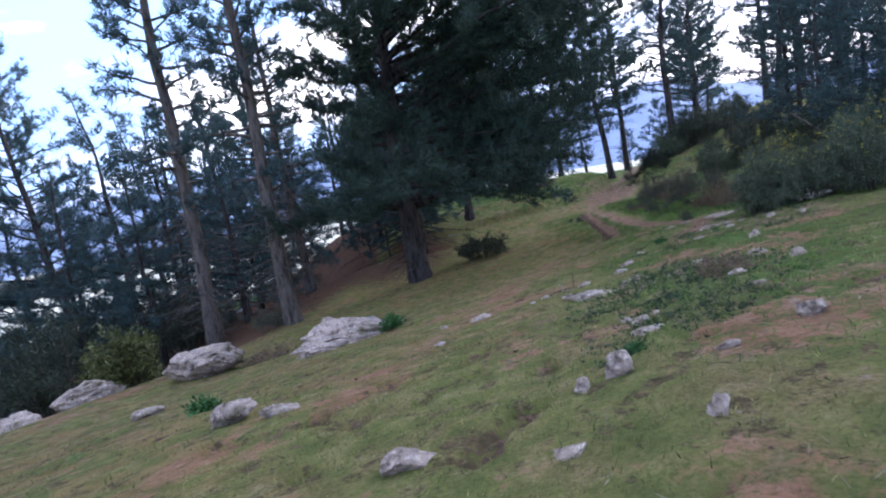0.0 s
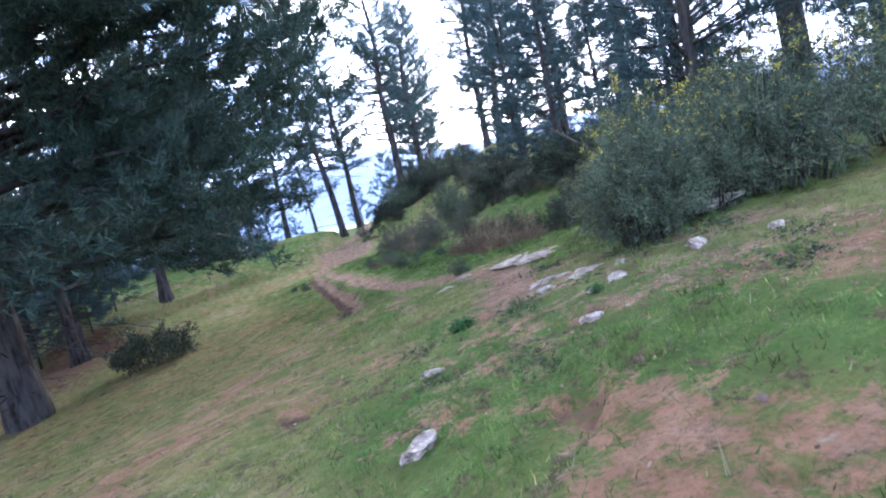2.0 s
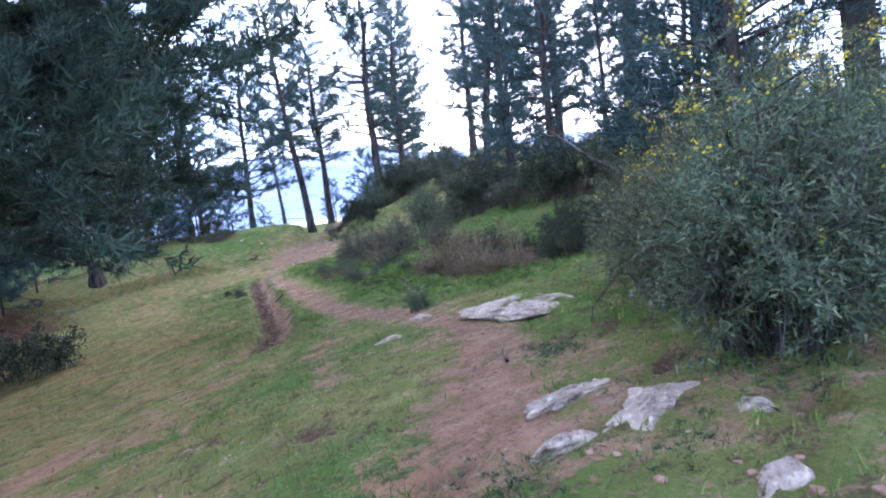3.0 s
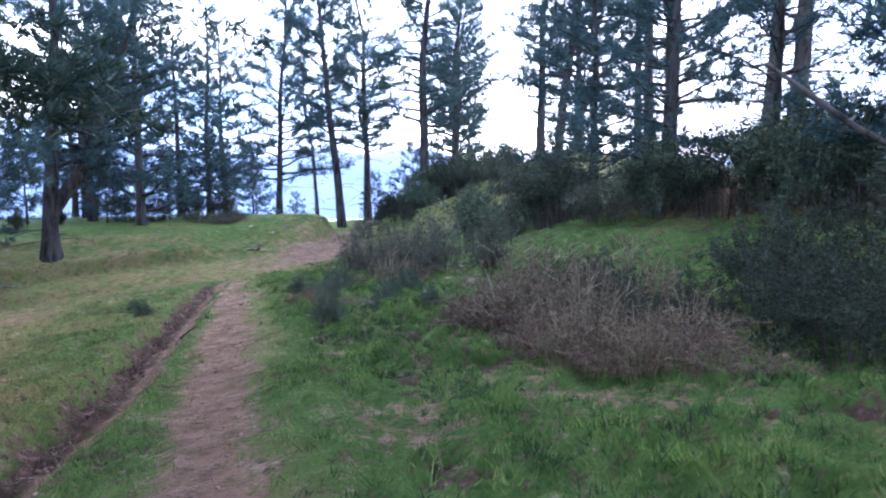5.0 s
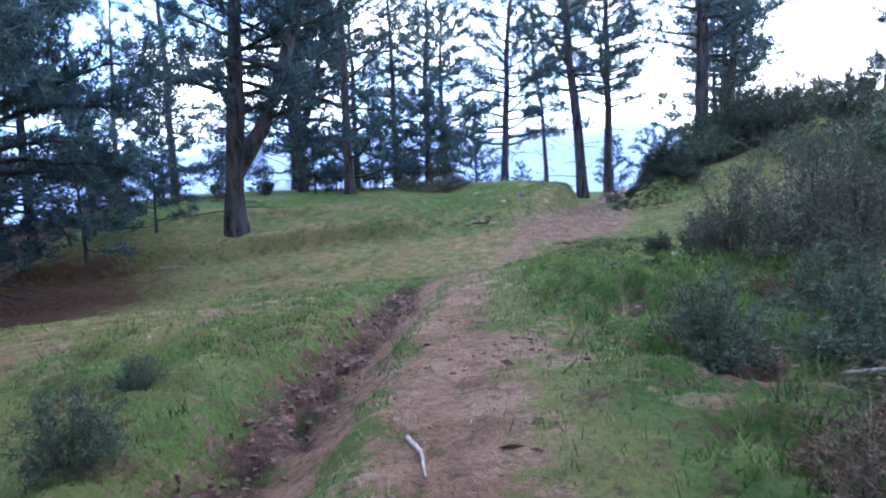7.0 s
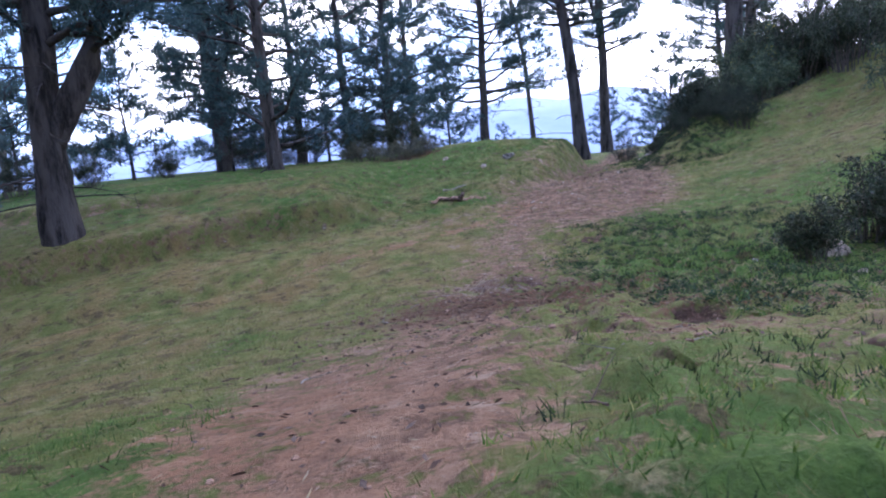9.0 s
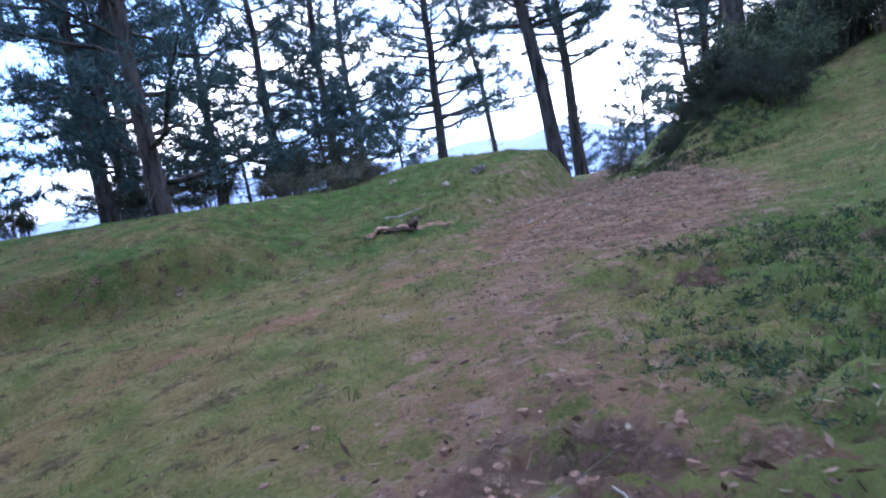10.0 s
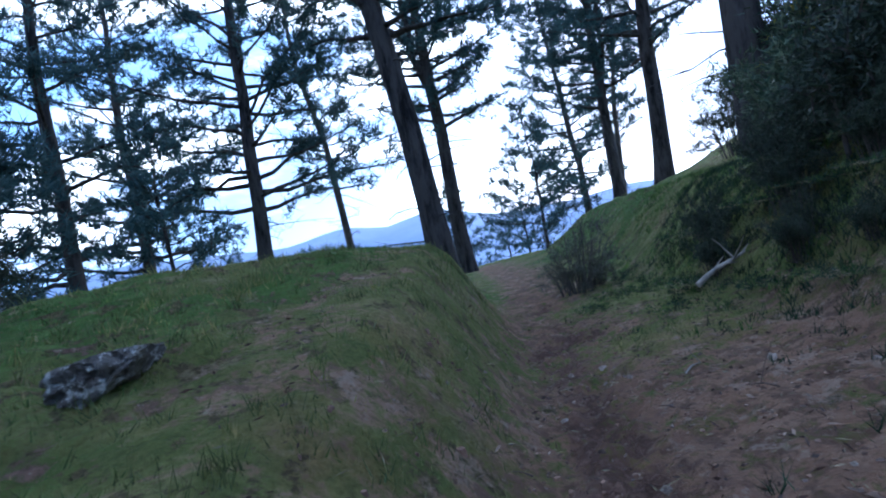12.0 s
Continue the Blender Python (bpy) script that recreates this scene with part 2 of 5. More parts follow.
# ---- the lie of the land: a spine along the way, slopes on both sides of it, a knoll and a grassy bank ----
WAY_Y = np.array([-40, -8, 0, 4, 7.4, 10, 13, 16, 19, 22, 25, 28, 31, 33, 36, 38.6, 42, 45, 47, 49.3, 51.4, 56, 60, 75, 120])
WAY_X = np.array([-1, -.6, 0, .2, 1.7, 3.15, 4.5, 5.7, 6.35, 6.3, 6.1, 6.3, 6.7, 6.75, 7.2, 7.7, 8.5, 9.4, 10.5, 11.8, 12.7, 14.5, 16, 21, 34])
WAY_Z = np.array([4, 1.0, .28, -.2, -.66, -.88, -1.1, -1.45, -1.85, -2.17, -2.35, -2.48, -2.6, -2.93, -3.55, -3.8, -3.6, -3.4, -3.42, -3.44, -3.47, -3.45, -3.45, -3.8, -6])
SLOPE_Y = np.array([0, 10, 16, 22, 30, 36, 40, 44, 60])
SLOPE_LEFT = np.array([.14, .14, .15, .11, .09, .11, .07, .05, .05])
SLOPE_RIGHT = np.array([.16, .17, .13, .0, .0, .0, .03, .06, .1])
KNOLL_Y = np.array([0, 10, 14, 20, 30, 40, 50, 60, 70, 85])
KNOLL_Z = np.array([.3, .5, .8, 1.9, 2.5, 3.0, 4.2, 3.8, 1.2, 0])


def eased(v, xs, ys, soft=1.0):
    return sum(np.interp(v + o * soft, xs, ys) for o in (-1, -.5, 0, .5, 1)) / 5


def step(v):
    v = np.clip(v, 0, 1)
    return v * v * (3 - 2 * v)


def waves(x, y, size, seed=0.0):
    """Smooth irregular bumps of about that size, between about -1 and 1."""
    x, y, s = x / size, y / size, seed
    return (np.sin(1.7 * x + 2.3 * np.sin(.9 * y + s) + s) + np.sin(2.1 * y + 1.9 * np.sin(1.1 * x + 2 * s) + 3 * s)
            + np.sin(1.3 * (x + y) + 1.7 * np.sin(1.4 * (x - y) + s) + 5 * s)) / 3


CHANCE = np.random.default_rng(404).uniform(-1, 1, (256, 256))


def grain(x, y, size, seed=0, octaves=1):
    """Irregular lumps of about that size, between -1 and 1; each further octave adds lumps half as large."""
    total, weight = 0.0, 0.0
    for k in range(octaves):
        u, v = x / size * 2 ** k + 17.3 * seed, y / size * 2 ** k + 7.9 * seed
        i, j = np.floor(u).astype(int), np.floor(v).astype(int)
        f, g = u - i, v - j
        f, g = f * f * (3 - 2 * f), g * g * (3 - 2 * g)
        i, j, i2, j2 = i % 256, j % 256, (i + 1) % 256, (j + 1) % 256
        total = total + .55 ** k * ((CHANCE[i, j] * (1 - f) + CHANCE[i2, j] * f) * (1 - g) + (CHANCE[i, j2] * (1 - f) + CHANCE[i2, j2] * f) * g)
        weight += .55 ** k
    return total / weight


def hump(x, y, size, seed=0):
    """Rounded tussocks with narrow creases between them, from 0 to 1."""
    return np.minimum(np.abs(grain(x, y, size, seed, 2)) * 2.2, 1)


def spot(x, y, cx, cy, rx, ry):
    return np.exp(-((x - cx) / rx) ** 2 - ((y - cy) / ry) ** 2)


def land(x, y):
    """The height of the ground without its small bumps."""
    x, y = np.asarray(x, float), np.asarray(y, float)
    mid = eased(y, WAY_Y, WAY_X)
    d = x - mid
    left, right = np.maximum(-d, 0), np.maximum(d, 0)
    z = eased(y, WAY_Y, WAY_Z)
    z = z - eased(y, SLOPE_Y, SLOPE_LEFT, 2) * np.minimum(left, 10) - .03 * np.clip(left - 10, 0, 3) - .25 * np.clip(left - 13, 0, 30) - .05 * np.maximum(left - 43, 0)
    z = z + eased(y, SLOPE_Y, SLOPE_RIGHT, 2) * 3 * (1 - np.exp(-right / 3))
    z = z + eased(y, KNOLL_Y, KNOLL_Z, 2) * (step((right - 3) / 13) - step((right - 30) / 40))
    z = z + 1.15 * step((right - 1.3) / 1.8) * (1 - step((right - 12) / 12)) * step((y - 46.5) / 3) * (1 - step((y - 60) / 10))
    # the grassy bank beyond the dip, with a mound at its end by the trail
    top = -2.6 + .32 * np.exp(-((x - 9.2) ** 2 + (y - 53) ** 2) / 9) - .18 * np.exp(-((x - 6.2) ** 2 + (y - 51.5) ** 2) / 3)
    rise = step((y - 41.6 - .25 * np.clip(x, -2, 5)) / 9) * step((mid - .45 - .3 * np.maximum(y - 53, 0) - x) / .95)
    rise = rise * (1 - step((y - 60) / 14)) * (1 - step((-6 - x) / 14))
    z = z + rise * (np.maximum(top, z) - z)
    z = z + .55 * step((6.5 - x) / 2) * step((x + 8) / 4) * step((y - 42.2 - .3 * np.clip(x, -6, 6) - .12 * np.sin(2.2 * x)) / .36) * (1 - step((y - 44.5 - .3 * x) / 5))
    # the step of the old track that comes up from the side
    z = z - .20 * step((5.8 - x) / 2) * np.exp(-((y - (40.9 + (x - 5) * .2)) / .45) ** 2)
    lip = 45.75 + .1 * np.clip(x, -4, 3) + .2 * np.sin(1.7 * x)
    z = z - .24 * step((2.8 - x) / 1.5) * step((x + 6) / 2) * step((lip - y) / .35) * (1 - step((lip - .5 - y) / 1.2))
    # the hilltop ends and falls away to a valley
    away = np.maximum(np.hypot(np.maximum(y - 74, 0), np.maximum(-40 - x, 0)), 0)
    return z - np.minimum(.0045 * away ** 2, .16 * away) * (away < 300) - (away >= 300) * 48


# ---- helpers for building ----
def mesh_of(name, verts, faces, mat, smooth=False):
    me = bpy.data.meshes.new(name)
    verts, faces = np.asarray(verts, np.float32), np.asarray(faces, np.int32)
    k = faces.shape[1]
    me.vertices.add(len(verts))
    me.vertices.foreach_set("co", verts.ravel())
    me.loops.add(faces.size)
    me.loops.foreach_set("vertex_index", faces.ravel())
    me.polygons.add(len(faces))
    me.polygons.foreach_set("loop_start", np.arange(0, faces.size, k, dtype=np.int32))
    me.polygons.foreach_set("use_smooth", np.full(len(faces), smooth))
    me.materials.append(mat)
    me.update(calc_edges=True)
    return me


class Heap:
    """Collects pieces of one mesh: all triangles, or all quads."""

    def __init__(self):
        self.v, self.f, self.n = [], [], 0

    def add(self, verts, faces):
        self.v.append(np.asarray(verts, float))
        self.f.append(np.asarray(faces, int) + self.n)
        self.n += len(verts)

    def mesh(self, name, mat, smooth=False):
        return mesh_of(name, np.concatenate(self.v), np.concatenate(self.f), mat, smooth)


def part(name, mesh, parent, label=""):
    ob = new(name, mesh)
    ob.parent = parent
    return tagged(ob, label) if label else ob


def tube(heap, points, radii, sides=6, rng=None, rough=0.0):
    """A tapering round limb through the points, of quads."""
    p, r = np.asarray(points, float), np.asarray(radii, float)
    way = np.gradient(p, axis=0)
    way /= np.linalg.norm(way, axis=1)[:, None] + 1e-9
    ref = np.where(np.abs(way[:, 2:3]) > .9, [[1.0, 0, 0]], [[0, 0, 1.0]])
    a = np.cross(way, ref)
    a /= np.linalg.norm(a, axis=1)[:, None] + 1e-9
    b = np.cross(way, a)
    ang = np.linspace(0, 2 * np.pi, sides, endpoint=False)
    rr = r[:, None] * (1 + (rng.normal(0, rough, (len(p), sides)) if rng is not None and rough else 0))
    ring = p[:, None] + rr[..., None] * (np.cos(ang)[None, :, None] * a[:, None] + np.sin(ang)[None, :, None] * b[:, None])
    i, j = np.meshgrid(np.arange(len(p) - 1), np.arange(sides), indexing="ij")
    k = (j + 1) % sides
    faces = np.stack([i * sides + j, i * sides + k, (i + 1) * sides + k, (i + 1) * sides + j], -1).reshape(-1, 4)
    heap.add(ring.reshape(-1, 3), faces)


def spikes(heap, base, way, length, width, rng):
    """Narrow leaves or needles: a triangle each, from base along way."""
    base, way = np.asarray(base, float), np.asarray(way, float)
    n = len(base)
    way = way / (np.linalg.norm(way, axis=1)[:, None] + 1e-9)
    side = np.cross(way, rng.normal(size=(n, 3)))
    side /= np.linalg.norm(side, axis=1)[:, None] + 1e-9
    w = (np.broadcast_to(width, n) / 2)[:, None] * side
    verts = np.stack([base - w, base + w, base + way * np.broadcast_to(length, n)[:, None]], 1).reshape(-1, 3)
    heap.add(verts, np.arange(3 * n).reshape(-1, 3))


def leaves(heap, base, way, length, width, rng):
    """Small four-cornered leaves as two triangles each."""
    base, way = np.asarray(base, float), np.asarray(way, float)
    n = len(base)
    way = way / (np.linalg.norm(way, axis=1)[:, None] + 1e-9)
    side = np.cross(way, rng.normal(size=(n, 3)))
    side /= np.linalg.norm(side, axis=1)[:, None] + 1e-9
    ln, w = np.broadcast_to(length, n)[:, None], np.broadcast_to(width, n)[:, None] / 2
    verts = np.stack([base, base + way * ln * .5 - w * side, base + way * ln, base + way * ln * .5 + w * side], 1).reshape(-1, 3)
    q = 4 * np.arange(n)[:, None]
    heap.add(verts, np.concatenate([q + [0, 1, 2], q + [0, 2, 3]]))


def near_line(x, y, line):
    """How far each place lies from a line of points in plan, and how far along."""
    best, along, run = np.full(np.shape(x), 1e9), np.zeros(np.shape(x)), 0.0
    for (ax, ay), (bx, by) in zip(line[:-1], line[1:]):
        dx, dy = bx - ax, by - ay
        size = math.hypot(dx, dy)
        u = np.clip(((x - ax) * dx + (y - ay) * dy) / size ** 2, 0, 1)
        d = np.hypot(x - ax - u * dx, y - ay - u * dy)
        along = np.where(d < best, run + u * size, along)
        best = np.minimum(best, d)
        run += size
    return best, along


# ---- ground ----
TRAIL = [(4.3, 12.3), (4.75, 13.2), (5.4, 14.3), (5.9, 16), (6.0, 18), (5.85, 20), (5.9, 22), (6.0, 24), (6.1, 27), (6.25, 30), (6.5, 33.2), (6.9, 35.8), (7.4, 38.1), (8.0, 40.4), (9.0, 43.4), (10.3, 47), (11.9, 50), (13.2, 53.2), (15, 57.5), (16.6, 62), (20, 72)]
MUD = [(4.3, 19.4), (4.75, 21.2), (5.0, 23.1), (5.15, 25), (5.35, 27), (5.55, 29), (5.8, 31.2)]
RED = [(-1.2, 6.2), (-.3, 8.8), (.2, 10.7), (.9, 13.2), (1.8, 16.6), (3.0, 18.4), (4.2, 19.4)]
OLD_TRACK = [(-9, 37), (-3.6, 38.6), (1.8, 39.75), (2.95, 40.15), (4.05, 40.85), (5.3, 41.1), (6.45, 41.4), (7.6, 42.1), (8.6, 43.4)]
SPUR = [(6.0, 21), (5.4, 19.2), (4.6, 17.2), (4.4, 15)]
SCARS = [(1.6, 13.5, 1.0), (2.2, 14.8, .9), (2.7, 16.2, .9), (3.0, 13.4, .5), (1.1, 15.2, 1.0), (3.4, 17.6, .6), (1.5, 6.6, .5), (-1.0, 5.2, .5), (.3, 4.6, .4), (2.5, 4.4, .6), (2.2, 3.4, .5), (4.9, 12.2, .9), (6.0, 11.2, .7), (4.0, 11.4, .6), (5.6, 10.0, .6), (4.6, 9.2, .5), (3.4, 10.6, .5),
         (8.6, 21.0, .5), (7.0, 20.2, .6), (7.8, 24.6, .35), (7.0, 22.6, .4), (8.2, 26.4, .5), (7.4, 27.6, .6), (6.6, 28.2, .6), (4.2, 30.6, .8), (2.6, 29.5, 1.0), (.1, 5.2, .4), (.3, 6.0, .45), (.9, 4.6, .35), (1.25, 4.9, .4), (-.7, 7.2, .6), (-.3, 8.3, .5), (-.9, 10.6, .5), (-.3, 10.8, .4), (2.3, 12.4, .7), (3.1, 12.5, .6), (3.7, 11.4, .5), (4.2, 10.6, .6), (4.7, 10.2, .7), (5.1, 10.6, .6), (5.4, 9.6, .6), (2.6, 10.2, .4), (1.5, 9.6, .5), (.6, 7.6, .45), (-2.0, 7.0, .5)]


def masks(x, y):
    """Where turf gives way to bare earth, mud, pine litter (also the scarp's painted shade), dry grass and the pale far
    fields.
    """
    d, run = near_line(x, y, TRAIL)
    right = x - np.interp(y, [p[1] for p in TRAIL], [p[0] for p in TRAIL])
    d = d * np.where(right < 0, 1 + 1.2 * step((y - 46) / 2), 1)
    d = np.abs(d + .13 * grain(x, y, .55, 71, 3))
    wide = .29 + .37 * step((y - 31) / 3) + .5 * step((y - 41) / 6) - .25 * step((y - 53) / 5) + .22 * step((15 - y) / 3)
    bare = (.80 - .10 * step((y - 33) / 3) - .14 * step((y - 37.6) / 1.2) * (1 - step((y - 41) / 1.5))) * np.exp(-(d / wide) ** 2 * .62)
    bare = bare * (1 - .38 * step((y - 28) / 1.2) * (1 - step((y - 32.5) / 1)) * np.clip(.8 + grain(x, y, .8, 72, 2), .2, 1.3))
    bare = np.maximum(bare, .76 * np.exp(-((x - 6.2) / .72) ** 2 - ((y - 34.4) / 2.4) ** 2))
    bare = np.maximum(bare, .58 * np.exp(-((x - 7.0) / 1.1) ** 2 - ((y - 37.2) / 1.5) ** 2))
    bare = np.maximum(bare, .60 * np.exp(-((x - 7.9) / .95) ** 2 - ((y - 38.8) / 1.2) ** 2))
    bare = np.maximum(bare, .42 * np.exp(-((x - 8.4) / 1.6) ** 2 - ((y - 41) / 1.6) ** 2))
    bare = np.maximum(bare, .76 * np.exp(-((x - 9.5) / 1.6) ** 2 - ((y - 41.9) / 1.2) ** 2))
    bare = np.maximum(bare, .40 * spot(x, y, 8.0, 35.2, .5, 1.2))
    bare = np.maximum(bare, .48 * np.exp(-((x - 7.2) / 1.1) ** 2 - ((y - 42.9) / 1.0) ** 2))
    yard = step((y - 40.8) / 2) * (1 - step((y - 49.0) / 3)) * step((right + .8) / .7) * (1 - step((right - 2.2 + .7 * step((y - 47) / 2)) / 1.4))
    bare = np.maximum(bare, .68 * yard)
    for line, w, k in ((RED, .60, .62), (OLD_TRACK, .30, .62), (SPUR, .3, .55)):
        bare = np.maximum(bare, k * np.exp(-((near_line(x, y, line)[0] + .25 * grain(x, y, .5, 31, 2)) / w) ** 2) * np.clip(.75 + .9 * grain(x, y, .9, 32, 2), .1, 1.15))
    for sx, sy, r in SCARS:
        bare = np.maximum(bare, .50 * np.exp(-((x - sx) ** 2 + ((y - sy) * .8) ** 2) / r ** 2))
    face = step((y - 46) / 2) * (1 - step((y - 54) / 3)) * np.exp(-((right + 1.35) / .45) ** 2)
    bare = np.maximum(bare, .44 * face * np.clip(.6 + .9 * grain(x, y, .5, 54, 2), 0, 1.2))
    bare = np.maximum(bare, .40 * spot(x, y, 10.15, 48.0, .8, .9))
    bare = np.maximum(bare, .36 * np.exp(-((y - (42.42 + .3 * x + .12 * np.sin(2.2 * x))) / .20) ** 2) * step((6 - x) / 3) * step((x + 5) / 3))
    bare = np.maximum(bare, .85 * np.exp(-((y - (45.2 + .1 * x + .2 * np.sin(1.7 * x))) / .5) ** 2) * step((2.6 - x) / 2) * step((x + 5) / 3) * (.6 + .6 * waves(x, y, .8, 41)))
    patches = np.clip(grain(x, y * .7, 1.1, 21, 3) * 2.4 - .25, 0, 1)
    worn = patches * (.16 + .42 * (1 - step((y - 14) / 6)) + .26 * step((y - 31) / 2) * (1 - step((y - 39) / 2)) * step((right + .6) / 1) + .22 * step((right - .5) / .5) * step((y - 18) / 2) * (1 - step((y - 30) / 2)))
    bare = np.maximum(bare, worn)
    bare = np.maximum(bare, .42 * spot(x, y, 10.4, 48.6, .75, .55))
    bare = np.maximum(bare, .50 * np.exp(-(near_line(x, y, [(9.5, 48.7), (10.1, 49.6), (10.5, 50.4)])[0] / .14) ** 2))
    bare = np.maximum(bare, .82 * np.exp(-((near_line(x - .17, y, MUD)[0] + .08 * grain(x, y, .4, 35, 2)) / .24) ** 2))
    mud = .78 * np.exp(-((near_line(x + .06, y, MUD)[0] + .08 * grain(x, y, .3, 33, 2)) / .22) ** 2)
    torn = step((right - .5) / .4) * step((y - 17) / 2) * (1 - step((y - 40) / 2)) + .6 * step((y - 41.5) / 2) * step((-right - .6) / .6) * (1 - step((-right - 3) / 3)) + .45 * step((-right - .2) / .3) * (1 - step((-right - 2.5) / 1.5)) * step((y - 18) / 2) * (1 - step((y - 33) / 2)) + .75 * (1 - step((y - 15) / 3))
    mud = np.maximum(mud, .64 * torn * step((grain(x, y, .44, 81, 3) - .33) / .13))
    mud = np.maximum(mud, .62 * np.exp(-((x - 7.65) / .6) ** 2 - ((y - 38.2) / .6) ** 2))
    mud = np.maximum(mud, .62 * np.exp(-((right - .1 - .25 * grain(x, y, 1.2, 51)) / .55) ** 2) * step((y - 45.5) / 3) * (1 - step((y - 56) / 2)) * np.clip(.7 + .7 * grain(x, y, .7, 52, 2), .2, 1))
    mud = np.maximum(mud, .5 * np.clip(grain(x, y, .8, 53, 2) * 2 - .3, 0, 1) * yard)
    litter = .8 * np.exp(-((x + 4.2) / 4.2) ** 2 - ((y - 29.5) / 7) ** 2) + .9 * step((-5 - x) / 3) * step((y - 15) / 5) * (1 - step((y - 50) / 6))
    litter = np.maximum(litter, .85 * np.exp(-((x + 3.6) / 3.4) ** 2 - ((y - 38.6) / 4.6) ** 2))
    litter = np.maximum(litter, .7 * step((x - 14.5) / 3) * (1 - step((x - 21) / 8)) * step((y - 16) / 3) * (1 - step((y - 33) / 5)))
    # the scarp's shaded face, darkened by painting on the litter colour
    litter = np.maximum(litter, .30 * np.exp(-((y - (42.36 + .3 * x + .12 * np.sin(2.2 * x))) / .16) ** 2) * step((6 - x) / 3) * step((x + 6) / 3))
    litter = np.maximum(litter, .58 * spot(x, y, 7.2, 37.4, 1.5, .9) + .42 * spot(x, y, 8.8, 36.0, 1.3, 1.7))
    litter = np.maximum(litter, .75 * np.exp(-((x - 6.4) / 1.6) ** 2 - ((y - 52.2) / 1.5) ** 2))
    dry = .75 * np.exp(-((x - 3.2) / 2.6) ** 2 - ((y - 33) / 9) ** 2) + .8 * step((np.interp(y, WAY_Y, WAY_X) - .6 - x) / 2) * (y < 24) + .15 * step((12 - y) / 3) + .5 * yard + .6 * step((y - 37.5) / 2) * (1 - step((y - 45) / 3)) * step((10.5 - x) / 2) * step((x + 1) / 3) + .45 * step((y - 41) / 2) * step((right - 1.5) / 2) * (1 - step((y - 52) / 3))
    dry = np.maximum(dry, .9 * spot(x, y, 10.2, 48.4, 1.2, .9))
    dry = np.maximum(dry, np.exp(-((x - 7.2) / 1.4) ** 2 - ((y - 42.8) / 1.1) ** 2))
    green_patch = np.maximum(spot(x, y, 12.7, 50.3, .7, .5), spot(x, y, 13.6, 52.3, .6, 1.0))
    bare, mud = bare * (1 - .7 * green_patch), mud * (1 - .8 * green_patch)
    field = step((np.hypot(np.maximum(y - 74, 0), np.maximum(-45 - x, 0)) - 60) / 60)
    return bare, mud, litter, dry, field


def tints(x, y):
    """Where the turf is lush, where the earth is red, and where water stands in the mud."""
    right = x - np.interp(y, [p[1] for p in TRAIL], [p[0] for p in TRAIL])
    lush = .30 + .75 * grain(x, y, 1.7, 61, 3)
    lush = lush + .75 * step((right - .35) / .6) * step((y - 17) / 2) * (1 - step((y - 32) / 2)) * (1 - .4 * step((right - 3) / 2))
    lush = lush + .45 * step((-right - .15) / .3) * (1 - step((-right - 2.2) / 1.5)) * step((y - 19) / 2) * (1 - step((y - 33) / 3))
    lush = lush + .55 * step((right - 1.1) / .6) * step((y - 35) / 1.5) * (1 - step((y - 41) / 2))
    lush = lush + .40 * step((y - 42.5) / 2) * step((-right - .8) / 1) - .35 * step((-right - 2) / 2) * (1 - step((y - 41.5) / 2))
    lush = lush + .45 * spot(x, y, 3.6, 12.4, .9, 1.4) + .35 * spot(x, y, 1.9, 5.4, 1.2, 1.8) + .5 * spot(x, y, 6.8, 13.6, 1.2, 1.2) + .4 * spot(x, y, 3.4, 8.6, 1.2, 1.6)
    lush = lush + .15 * step((right - 1.6) / .8) * step((y - 48) / 2) - .7 * spot(x, y, 10.3, 48.4, 1.1, .9)
    red = np.clip(.85 - .11 * np.maximum(y - 12, 0), 0, 1) * (1 - .75 * step((x - 3.4) / 1.2) * step((y - 9) / 2))
    red = np.maximum(red, .7 * np.exp(-(near_line(x, y, OLD_TRACK)[0] / .6) ** 2))
    red = np.maximum(red, .5 * spot(x, y, 6.0, 34.0, 1.2, 1.6))
    pool = .9 * spot(x, y, 7.45, 38.3, .5, .5) + .3 * np.exp(-(near_line(x, y, MUD)[0] / .2) ** 2)
    churn = np.maximum(step((y - 41) / 3), .8 * step((right + .2) / .6) * step((y - 32) / 1.5)) + .25 + .25 * step((y - 18) / 2) * (1 - step((y - 32) / 2))
    return np.clip(lush, 0, 1), red, pool, np.clip(churn, 0, 1)


